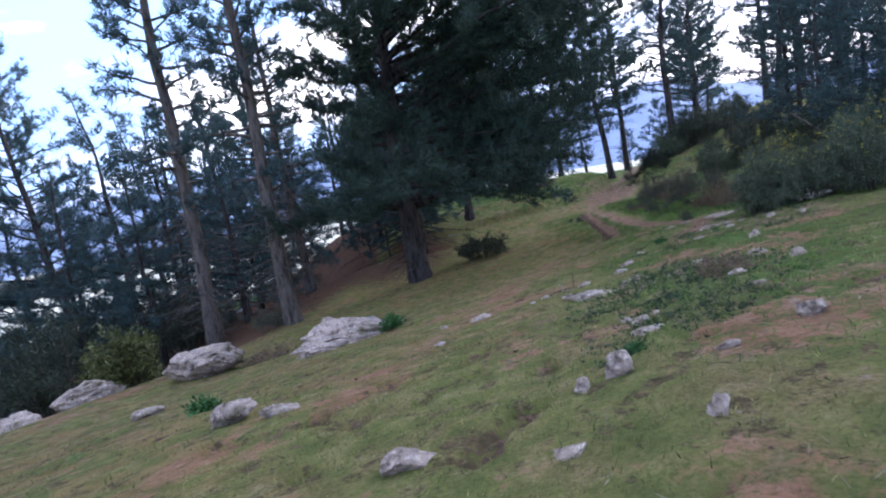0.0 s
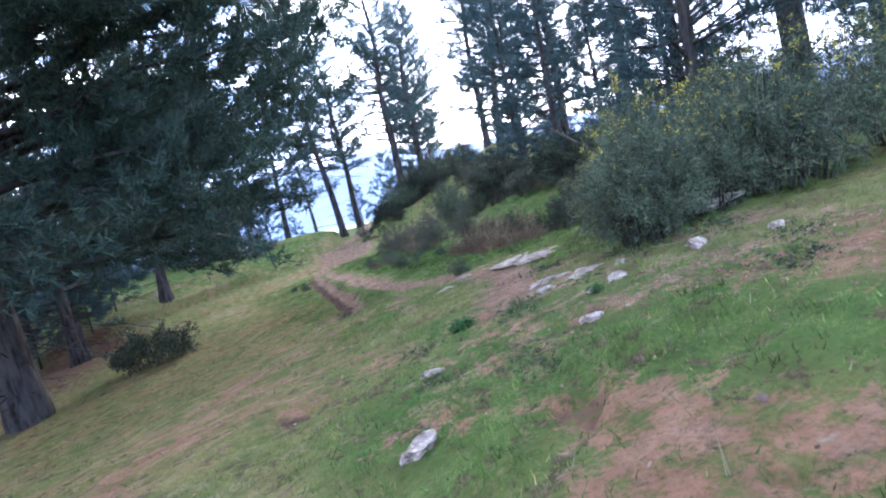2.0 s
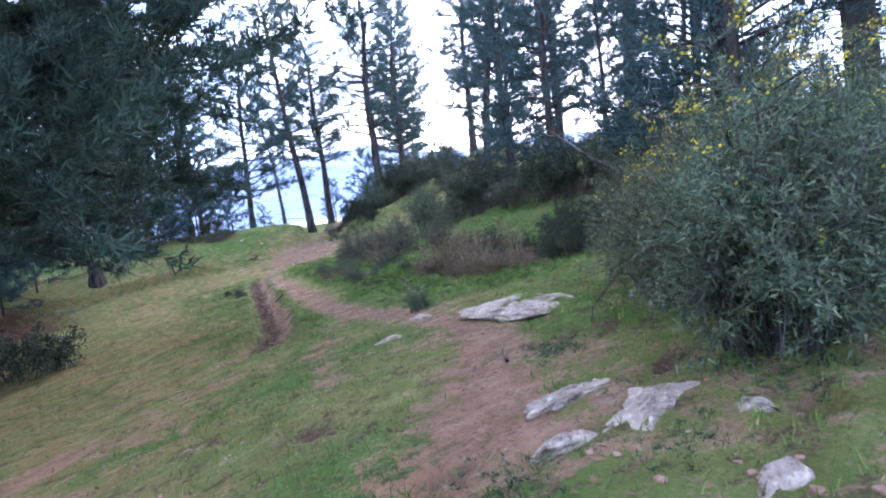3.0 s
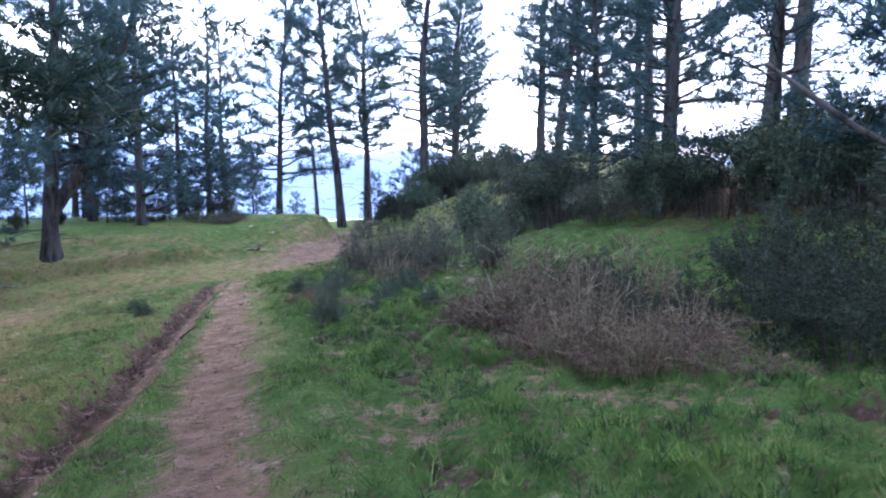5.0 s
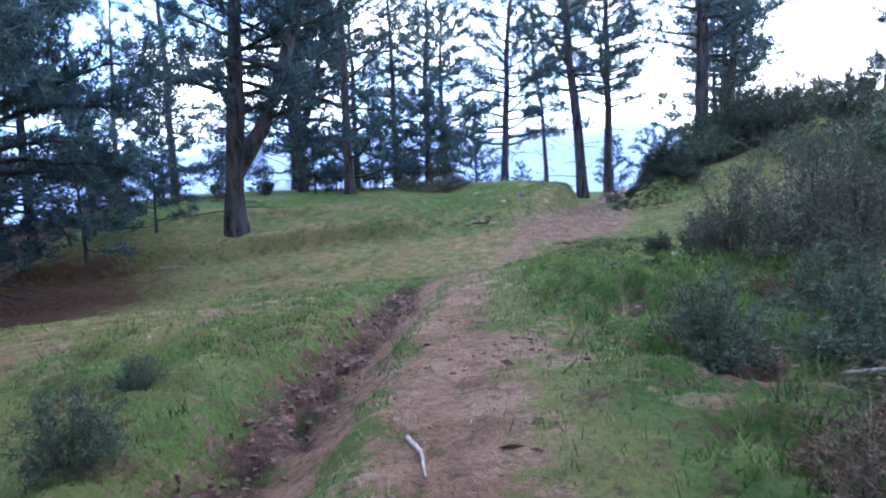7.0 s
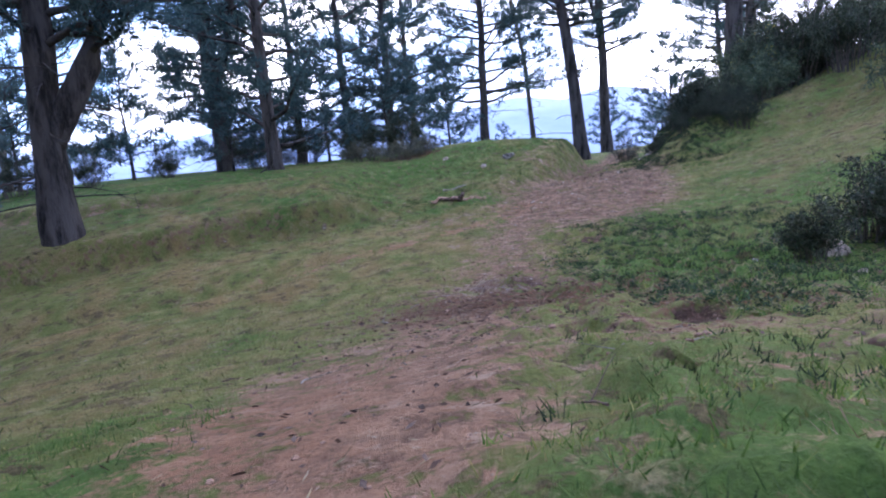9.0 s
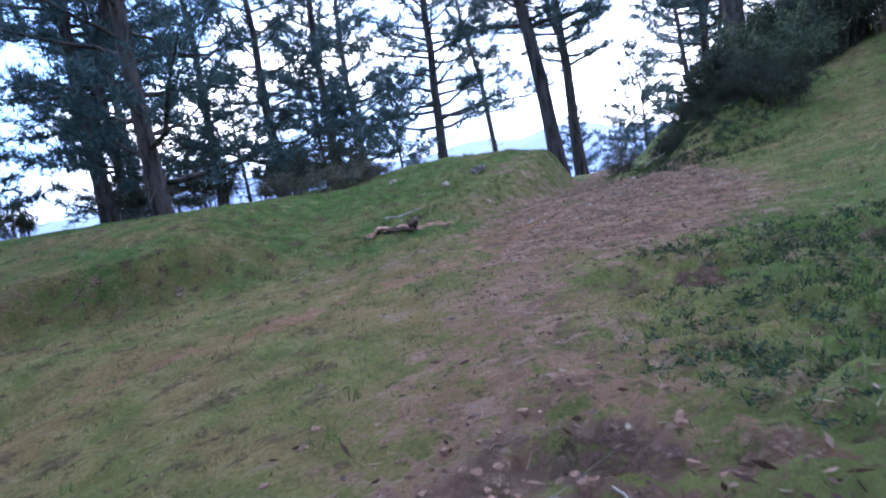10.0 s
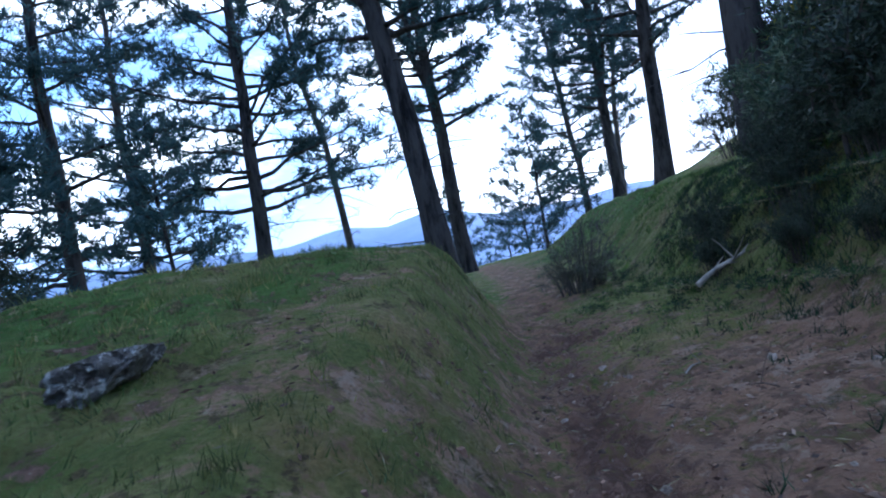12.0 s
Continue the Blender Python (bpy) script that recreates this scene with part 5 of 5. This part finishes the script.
boulder("rock", "white stone in the grass", 95, (.1, .08, .06), PALE_STONE, 10.25, 36.3, 10, .4)
boulder("rock", "lichened stone below a round bush", 96, (.2, .14, .12), STONE, 10.95, 37.6, 40, .35)
boulder("rock", "rough lichened rock on the grassy mound", 97, (.27, .14, .15), MOTTLED, 9.38, 49.0, 35, .34, (0, 0), 5)
boulder("rock", "small white stone on the bank", 98, (.12, .09, .07), PALE_STONE, 8.5, 48.1, 10, .35)
boulder("rock", "pale stone at the edge of the hollow", 99, (.17, .12, .1), PALE_STONE, 7.6, 49.9, 60, .35)
boulder("rock", "pale stone in the trail", 100, (.06, .05, .035), PALE_STONE, 9.0, 43.7, 60, .4, (0, 0), 3)
boulder("rock", "pale stone in the trail", 101, (.05, .045, .03), PALE_STONE, 9.9, 44.2, 20, .4, (0, 0), 3)
boulder("rock", "pale stone in the trail", 102, (.07, .05, .035), PALE_STONE, 12.0, 47.6, 20, .4, (0, 0), 3)
boulder("rock", "pale stone in the trail", 103, (.06, .05, .03), PALE_STONE, 11.2, 46.1, 70, .4, (0, 0), 3)
boulder("rock", "pale stone in the trail", 104, (.06, .04, .035), PALE_STONE, 12.5, 49.0, 70, .4, (0, 0), 3)

for seed, x, y, w, turn in ((105, 3.12, 6.85, .19, 10), (106, 2.8, 7.08, .11, 40), (107, 3.0, 11.24, .13, 5), (108, .93, 8.97, .10, 30), (109, 1.54, 8.96, .13, 10), (110, -.08, 8.6, .24, 12), (111, -.63, 8.8, .13, 70),
                            (112, -.6, 7.12, .10, 40), (113, 1.1, 4.7, .09, 50), (114, 1.32, 4.7, .08, 30), (115, 1.15, 4.45, .12, 55), (116, 1.06, 4.0, .13, 10), (117, 1.26, 3.16, .10, 20), (118, 2.25, 5.35, .13, 30), (119, 2.14, 4.71, .12, 0),
                            (120, 3.82, 10.42, .12, 15), (121, 5.6, 10.5, .14, 30), (122, 4.0, 8.73, .11, 40), (123, .71, 8.67, .07, 0), (125, 5.05, 11.6, .10, 80), (126, 4.35, 11.1, .07, 20)):
    boulder("rock", "flat grey stone sunk in the turf", seed, (w, w * .62, w * .38), (STONE, PALE_STONE)[seed % 2], x, y, turn, .42, (0, 0), 3)


# ---- dead wood ----
def stick(name, label, seed, line, thick, mat, twigs=0, group="fallen sticks", lift=.0):
    """A fallen branch along points in plan, lying on the ground, knobbly, with side twigs."""
    rng = np.random.default_rng(seed)
    pts = np.array([(x, y, ground_at(x, y) + thick * .4 + h + lift) for x, y, h in line])
    n = 4 * len(pts)
    u = np.linspace(0, 1, n)
    g = np.linspace(0, 1, len(pts))
    p = np.c_[[np.interp(u, g, pts[:, k]) for k in range(3)]].T + np.cumsum(rng.normal(0, thick * .07, (n, 3)), 0)
    heap = Heap()
    tube(heap, p, thick / 2 * (1 - .55 * u) * (1 + rng.normal(0, .08, n)), 8, rng, .06)
    for k in range(twigs):
        q = p[rng.integers(n // 4, n)]
        d = rng.normal(0, 1, 3) * (1, 1, .45) + (0, 0, .35)
        tube(heap, limb_line(q, d / np.linalg.norm(d), rng.uniform(.12, .4), -.05, rng, 4), np.linspace(thick * .22, thick * .06, 4), 5)
    ob = tagged(new(name, heap.mesh(name, mat, True)), label, "branch", group)
    return ob


stick("fallen_log", "bleached flat log lying below the gorse", 111, ((6.5, 12.35, .0), (6.62, 12.2, .03), (6.78, 12.05, .04), (6.98, 11.9, .06)), .12, DEAD_WOOD, 6)
stick("fallen_branch", "splintered grey wood beside the bleached log", 127, ((6.45, 12.25, .0), (6.6, 12.1, .02), (6.75, 12.0, .03)), .07, DEAD_WOOD, 4)
stick("fallen_branch", "pale peeled stick on the grassy bank", 112, ((7.3, 45.5, .02), (7.5, 45.6, .02), (7.85, 45.9, .04)), .05, DEAD_WOOD, 0)
log = tagged(new("rotten_log"), "rotten broken log with reddish wood on the grass", "log")
core, skin = Heap(), Heap()
rng = np.random.default_rng(9)
for k in range(30):
    t, a, n = rng.uniform(0, 1), rng.uniform(0, 6.283), rng.uniform(.10, .30)
    cx, cy, out = 6.98 + .62 * t, 44.60 - .09 * t, .042 * (1 - .35 * t)
    run = np.linspace(-.5, .5, 7)
    px = np.clip(cx + run * n, 6.95, 7.64)
    py = cy - .14 * run * n + math.cos(a) * out + rng.normal(0, .003, 7)
    pz = np.array([ground_at(b, c) for b, c in zip(px, py)]) + .045 + math.sin(a) * out * .8 + rng.normal(0, .003, 7)
    lower = math.sin(a) < .1 or t > .45
    tube(skin if lower and k % 4 else core, np.c_[px, py, pz], rng.uniform(.014, .030) * np.array([.25, .8, 1, 1.05, .95, .7, .2]), 6, rng, .14)
tagged(part("wood", core.mesh("wood", PINK_WOOD), log, "reddish broken heartwood"), kind="stuff")
tagged(part("bark", skin.mesh("bark", LOG_BARK), log), kind="stuff")
for k in range(22):
    c = np.array([7.66 + abs(rng.normal(0, .2)), 44.53 + rng.normal(0, .09) + .05, 0])
    c[2] = ground_at(c[0], c[1]) + .018
    a = rng.uniform(0, 3.14)
    d = np.array([math.cos(a), math.sin(a), rng.uniform(-.1, .25)]) * rng.uniform(.02, .07)
    chip = Heap()
    tube(chip, [c - d, c - d * .3, c + d * .4, c + d], [.003, .014, .012, .003], 5, rng, .3)
    part("splinter", chip.mesh("splinter", PINK_WOOD), log)
stick("log_stub", "dark mossy stub of a broken log", 113, ((7.60, 44.5, .0), (7.63, 44.52, .05), (7.66, 44.53, .11)), .13, LOG_BARK, 0)
stick("log_splinter", "upright orange splinter of broken wood", 128, ((7.66, 44.55, .0), (7.67, 44.56, .08), (7.665, 44.56, .17)), .035, PINK_WOOD, 0)
for k in range(26):
    y, a, n = rng.uniform(41.6, 50.0), rng.uniform(0, 3.14), rng.uniform(.06, .2)
    x = np.interp(y, [p[1] for p in TRAIL], [p[0] for p in TRAIL]) + rng.uniform(-.4, 1.8)
    stick("fallen_twig", "pale dry twig lying on the bare trail", 200 + k, ((x, y, 0), (x + n * math.cos(a) * .5, y + n * math.sin(a) * .5, .01), (x + n * math.cos(a), y + n * math.sin(a), 0)), rng.uniform(.008, .016), (DEAD_WOOD, LOG_BARK)[k % 3 == 0], k % 2, "twigs on the trail")
for k in range(20):
    x, y, a, n = rng.uniform(5.2, 8.4), rng.uniform(33.5, 38.5), rng.uniform(0, 3.14), rng.uniform(.05, .16)
    stick("fallen_twig", "dry twig lying on bare earth", 240 + k, ((x, y, 0), (x + n * math.cos(a) * .5, y + n * math.sin(a) * .5, .01), (x + n * math.cos(a), y + n * math.sin(a), 0)), rng.uniform(.008, .014), (DEAD_WOOD, LOG_BARK)[k % 2], 1, "twigs on the trail")
for k in range(26):
    y = rng.uniform(41.5, 51)
    x = np.interp(y, [p[1] for p in TRAIL], [p[0] for p in TRAIL]) + rng.uniform(-.4, 1.9 if y < 49 else .5)
    w = rng.uniform(.02, .045)
    boulder("rock", "small pale stone lying in the trail", 300 + k, (w, w * .8, w * .6), PALE_STONE, x, y, rng.uniform(0, 180), .4, (0, 0), 2)
stick("fallen_branch", "bleached dead branch on the slope", 114, ((13.75, 50.95, .12), (13.95, 50.9, .2), (14.2, 50.8, .13)), .055, DEAD_WOOD, 5)
stick("fallen_branch", "bleached dead branch in the grass", 115, ((7.5, 26.6, .02), (7.62, 26.35, .08), (7.72, 26.1, .03)), .03, DEAD_WOOD, 4)
stick("fallen_branch", "bleached dead branch in the grass", 116, ((8.0, 25.8, .02), (8.2, 25.75, .06), (8.45, 25.85, .03)), .025, DEAD_WOOD, 3)
stick("fallen_branch", "curved pale stick on the trail", 117, ((5.95, 27.05, 0), (6.0, 26.9, .01), (6.02, 26.75, .0)), .02, DEAD_WOOD, 0)
stick("fallen_branch", "short dark stick beside the mud strip", 118, ((5.45, 25.3, 0), (5.65, 25.2, .03)), .03, LOG_BARK, 1)
stick("fallen_branch", "bleached twiggy branch beside heather", 119, ((7.5, 27.2, .05), (7.75, 27.0, .15), (7.95, 26.8, .05)), .018, DEAD_WOOD, 7)
stick("fallen_branch", "grey branch lying on the littered bank", 120, ((-1.6, 41.6, .1), (-.9, 41.3, .15), (-.3, 41.2, .05)), .06, DEAD_WOOD, 6)
stick("fallen_branch", "dark stick lying across bare earth", 121, ((5.1, 13.5, 0), (5.3, 13.9, .02)), .03, LOG_BARK, 0)
stick("fallen_branch", "dark thin stick in the turf", 122, ((.95, 9.0, .0), (1.3, 9.2, .02), (1.5, 9.3, .0)), .025, LOG_BARK, 2)
stick("fallen_branch", "pale dead stick in the turf", 123, ((1.2, 8.9, .0), (1.25, 9.05, .06)), .03, DEAD_WOOD, 1)
stick("fallen_branch", "pale thin stick in the grass", 124, ((3.6, 33.8, .0), (3.75, 34.2, .03), (3.7, 34.5, 0)), .02, DEAD_WOOD, 3)
stick("fallen_branch", "dead leaning bough under the knoll's pines", 125, ((13.6, 20.0, .3), (12.9, 20.6, 1.1), (12.0, 21.2, 1.9), (11.5, 21.8, 2.6)), .10, BARK_GREY, 9)
stick("fallen_branch", "dead leaning bough among the gorse", 126, ((12.8, 17.2, .1), (13.4, 18.0, 1.4), (13.9, 18.5, 2.8)), .12, BARK_GREY, 6)
road_line = [(-80, 14), (-45, 28), (-30, 40), (-25, 52), (-23, 70), (-24, 95)]
bm = bmesh.new()
edges = []
for k, (x, y) in enumerate(road_line):
    ax, ay = road_line[max(k - 1, 0)]
    bx, by = road_line[min(k + 1, len(road_line) - 1)]
    nx, ny = -(by - ay), bx - ax
    s = 2.2 / math.hypot(nx, ny)
    z = float(land(x, y)) + .12
    edges.append([bm.verts.new((x + o * nx * s, y + o * ny * s, z - d)) for o, d in ((-1.05, .3), (-1, 0), (1, 0), (1.05, .3))])
for a, b in zip(edges[:-1], edges[1:]):
    for k in range(3):
        bm.faces.new((a[k], a[k + 1], b[k + 1], b[k]))
me = bpy.data.meshes.new("road")
bm.to_mesh(me)
bm.free()
me.materials.append(TARMAC)
tagged(new("road", me), "narrow tarmac lane below the wooded slope", "road", kind="structure")

# ---- churned mud and clods ----
rng = np.random.default_rng(77)
clods, crumbs_of_earth = Heap(), Heap()


def clod(x, y, r, high=.45, heap=None):
    z = ground_at(x, y)
    n = 7
    ang = np.linspace(0, 2 * np.pi, n, endpoint=False) + rng.uniform(0, 1)
    rr = r * rng.uniform(.6, 1.3, n)
    low = np.c_[x + np.cos(ang) * rr, y + np.sin(ang) * rr, np.full(n, z - .03)]
    mid = np.c_[x + np.cos(ang) * rr * .75, y + np.sin(ang) * rr * .75, z + r * rng.uniform(.1, 1, n) * high]
    v = np.r_[low, mid, [[x + rng.normal(0, r * .2), y + rng.normal(0, r * .2), z + r * high]]]
    k = np.arange(n)
    k2 = (k + 1) % n
    (heap or crumbs_of_earth).add(v, np.r_[np.c_[k, k2, n + k2], np.c_[k, n + k2, n + k], np.c_[n + k, n + k2, np.full(n, 2 * n)]])


for k in range(900):
    t = rng.random() * (len(MUD) - 1)
    i = int(t)
    x = MUD[i][0] + (MUD[i + 1][0] - MUD[i][0]) * (t - i) + rng.normal(-.08, .10)
    y = MUD[i][1] + (MUD[i + 1][1] - MUD[i][1]) * (t - i)
    clod(x, y, rng.uniform(.006, .028) * rng.uniform(.6, 1.3), .3, clods)
for k in range(450):
    t = 1 + rng.random() * (len(TRAIL) - 4)
    i = int(t)
    y = TRAIL[i][1] + (TRAIL[i + 1][1] - TRAIL[i][1]) * (t - i)
    spread = .2 + .5 * (y > 34) + .35 * (y > 42)
    x = TRAIL[i][0] + (TRAIL[i + 1][0] - TRAIL[i][0]) * (t - i) + rng.normal(0, spread) + (.7 if 42 < y < 50 else 0)
    clod(x, y, rng.uniform(.006, .022))
for k in range(600):
    y = rng.uniform(41.5, 52)
    clod(np.interp(y, [p[1] for p in TRAIL], [p[0] for p in TRAIL]) + rng.uniform(-.5, 2.2 if y < 49 else .6), y, rng.uniform(.003, .020) * rng.uniform(.5, 1.4), .35)
for sx, sy, r in SCARS:
    for k in range(16):
        clod(sx + rng.normal(0, r * .5), sy + rng.normal(0, r * .5), rng.uniform(.006, .022))
for cx, cy, n in ((6.29, 28.87, 16), (6.35, 28.0, 10), (7.4, 38.2, 90), (6.2, 23.7, 14), (7.4, 23.4, 12), (7.85, 21.2, 12), (1.1, 8.0, 14), (-1.2, 4.6, 12), (4.45, 19.8, 60), (8.0, 37.2, 30), (9.2, 35.6, 40), (9.8, 34.6, 30), (4.6, 20.2, 40), (6.6, 37.4, 60), (7.9, 35.4, 60), (7.5, 36.0, 50), (5.0, 10.4, 60), (4.2, 10.9, 40), (5.6, 9.8, 50), (9.6, 42.6, 60), (10.6, 44.0, 50), (10.6, 48.0, 40)):
    for k in range(n):
        clod(cx + rng.normal(0, .18 if n < 30 else .4), cy + rng.normal(0, .14 if n < 30 else .5), rng.uniform(.008, .030))
tagged(new("mud_clods", clods.mesh("mud_clods", CLOD)), "churned dark mud clods along the furrow", "mud", kind="stuff")
tagged(new("earth_crumbs", crumbs_of_earth.mesh("earth_crumbs", CRUMB)), "crumbled reddish earth on the bare trail", "earth", kind="stuff")


# ---- grass ----
def meadow(name, label, seed, count, mat, tall, slim, reach, keep, span, tuft=1, off=0.0):
    """Short blades strewn along the way, thinner away from it and where the earth is bare."""
    rng = np.random.default_rng(seed)
    y = rng.uniform(span[0], span[1], count)
    x = np.interp(y, WAY_Y, WAY_X) + off + rng.normal(0, reach, count)
    ok = rng.random(count) < keep(x, y)
    x, y = x[ok], y[ok]
    high = rng.uniform(.6, 1.4, len(x))
    if tuft > 1:
        x, y = (np.repeat(v, tuft) + rng.normal(0, .028, len(v) * tuft) for v in (x, y))
        high = np.repeat(high, tuft)
    z = netted(NET_Z, x, y) - .006
    way = np.c_[rng.normal(0, .5, len(x)), rng.normal(0, .5, len(x)), np.ones(len(x))]
    heap = Heap()
    spikes(heap, np.c_[x, y, z], way, tall * high * rng.uniform(.6, 1.4, len(x)), slim * rng.uniform(.7, 1.3, len(x)), rng)
    return tagged(new(name, heap.mesh(name, mat)), label, "grass", kind="stuff")


def beside(x, y, reach):
    return np.exp(-((x - np.interp(y, WAY_Y, WAY_X)) / reach) ** 2)


def turfy(x, y):
    return netted(NET_TURF, x, y) * np.clip(.7 + .8 * grain(x, y, .7, 7, 2), .12, 1)


def greener(x, y):
    return np.clip(netted(NET_LUSH, x, y) * 1.4 - .15, 0, 1)


def tussocky(x, y, size, seed):
    return turfy(x, y) * greener(x, y) * np.clip((hump(x, y, size, seed) - .35) * 2, 0, 1)


meadow("grass", "short grazed yellow-green grass", 1, 330000, BLADES, .034, .006, 2.2, lambda x, y: turfy(x, y) * (1 - .75 * greener(x, y)), (.4, 53))
meadow("grass", "longer lush green grass in patches", 2, 420000, LUSH, .046, .006, 2.2, lambda x, y: turfy(x, y) * greener(x, y), (.4, 53))
meadow("grass_tufts", "tufts of longer grass at the path's edges", 3, 13000, LUSH, .060, .006, 2.0, lambda x, y: tussocky(x, y, .38, 3), (.4, 52), 14)
meadow("grass_tufts", "tussocky green grass beside the trail", 6, 9000, LUSH, .085, .007, 1.2, lambda x, y: tussocky(x, y, .38, 3), (17.5, 31), 14, 2.0)
meadow("grass_tufts", "dark rank grass tussocks beside the trail", 7, 5000, WEED, .065, .008, 1.3, lambda x, y: tussocky(x, y, .16, 4), (17.5, 40), 12, 2.2)
meadow("grass_tufts", "dry straw-coloured stalks in the turf", 4, 2400, STRAW, .10, .0035, 2.4, lambda x, y: np.clip(grain(x, y, 1.7, 12, 2) * 2 + .1, 0, 1), (.4, 48), 6)
meadow("grass_tufts", "wiry brownish tufts on the bank", 8, 5200, BLADES, .075, .007, 1.3, lambda x, y: turfy(x, y) * np.clip((hump(x, y, .3, 14) - .3) * 2, 0, 1), (43, 53), 14, -1.5)
meadow("grass_tufts", "green tufts along the foot of the slope", 9, 3600, LUSH, .08, .008, 1.2, lambda x, y: turfy(x, y) * np.clip((hump(x, y, .3, 15) - .3) * 2, 0, 1), (46, 56), 14, 2.6)
meadow("grass_tufts", "dark rank grass hanging down the shaded bank", 10, 4200, WEED, .085, .008, .8, lambda x, y: np.clip((hump(x, y, .3, 16) - .2) * 2, 0, 1), (47, 54), 12, 2.9)
meadow("grass_tufts", "dark rank weeds in the hollow", 11, 4200, WEED, .050, .008, .9, lambda x, y: turfy(x, y) * np.clip((hump(x, y, .3, 17) - .25) * 2, 0, 1), (33.5, 41), 12, 2.6)
meadow("grass", "thin wiry grass over the far turf", 5, 90000, BLADES, .045, .016, 6.0, lambda x, y: turfy(x, y) * (1 - beside(x, y, 3)), (3, 60))


def strewn(name, label, seed, count, mat, size, slim, keep, area):
    """Fallen leaves, bark scraps and twigs lying flat on the ground."""
    rng = np.random.default_rng(seed)
    x0, x1, y0, y1 = area
    x, y = rng.uniform(x0, x1, count), rng.uniform(y0, y1, count)
    ok = rng.random(count) < keep(x, y)
    x, y = x[ok], y[ok]
    z = netted(NET_Z, x, y) + .004
    way = np.c_[rng.normal(0, 1, len(x)), rng.normal(0, 1, len(x)), rng.normal(0, .22, len(x))]
    heap = Heap()
    leaves(heap, np.c_[x, y, z], way, size * rng.uniform(.4, 1.6, len(x)), slim * rng.uniform(.5, 1.5, len(x)), rng)
    return tagged(new(name, heap.mesh(name, mat)), label, "litter", kind="stuff")


def trodden(x, y):
    return np.clip(1.1 * netted(NET_BARE, x, y) + netted(NET_MUD, x, y), .06, 1) * beside(x, y, 3.2)


strewn("leaf_litter", "brown leaf and bark scraps on bare earth", 61, 20000, BRACKEN, .035, .014, trodden, (-3, 14, 0, 54))
strewn("leaf_litter", "pale dry grass scraps and twigs on the ground", 62, 26000, STRAW, .07, .006, trodden, (-3, 14, 0, 54))
strewn("leaf_litter", "dark scraps of bark and dung on the turf", 63, 1800, LOG_BARK, .06, .03, trodden, (-3, 14, 0, 54))


def worn_yard(x, y):
    return np.clip(1.6 * netted(NET_BARE, x, y) - .35, 0, 1)


strewn("leaf_litter", "brown scraps of leaf and bark on the wide trail", 64, 16000, BRACKEN, .035, .012, worn_yard, (7.4, 14, 40.5, 52))
strewn("leaf_litter", "dark crumbs of bark on the wide trail", 65, 8000, LOG_BARK, .030, .016, worn_yard, (7.4, 14, 40.5, 52))
strewn("leaf_litter", "pale straw scraps on the wide trail", 66, 9000, STRAW, .05, .005, worn_yard, (7.4, 14, 40.5, 52))
strewn("leaf_litter", "brown scraps of leaf and dung in the dip", 67, 1200, LOG_BARK, .035, .018, worn_yard, (5, 9.4, 32.5, 41))
strewn("leaf_litter", "dead leaves and trodden brown stalks in the dip", 68, 7000, BRACKEN, .055, .016, lambda x, y: np.exp(-((x - 7.6) / 1.5) ** 2 - ((y - 37.2) / 1.3) ** 2), (4.6, 10.6, 34.4, 40))
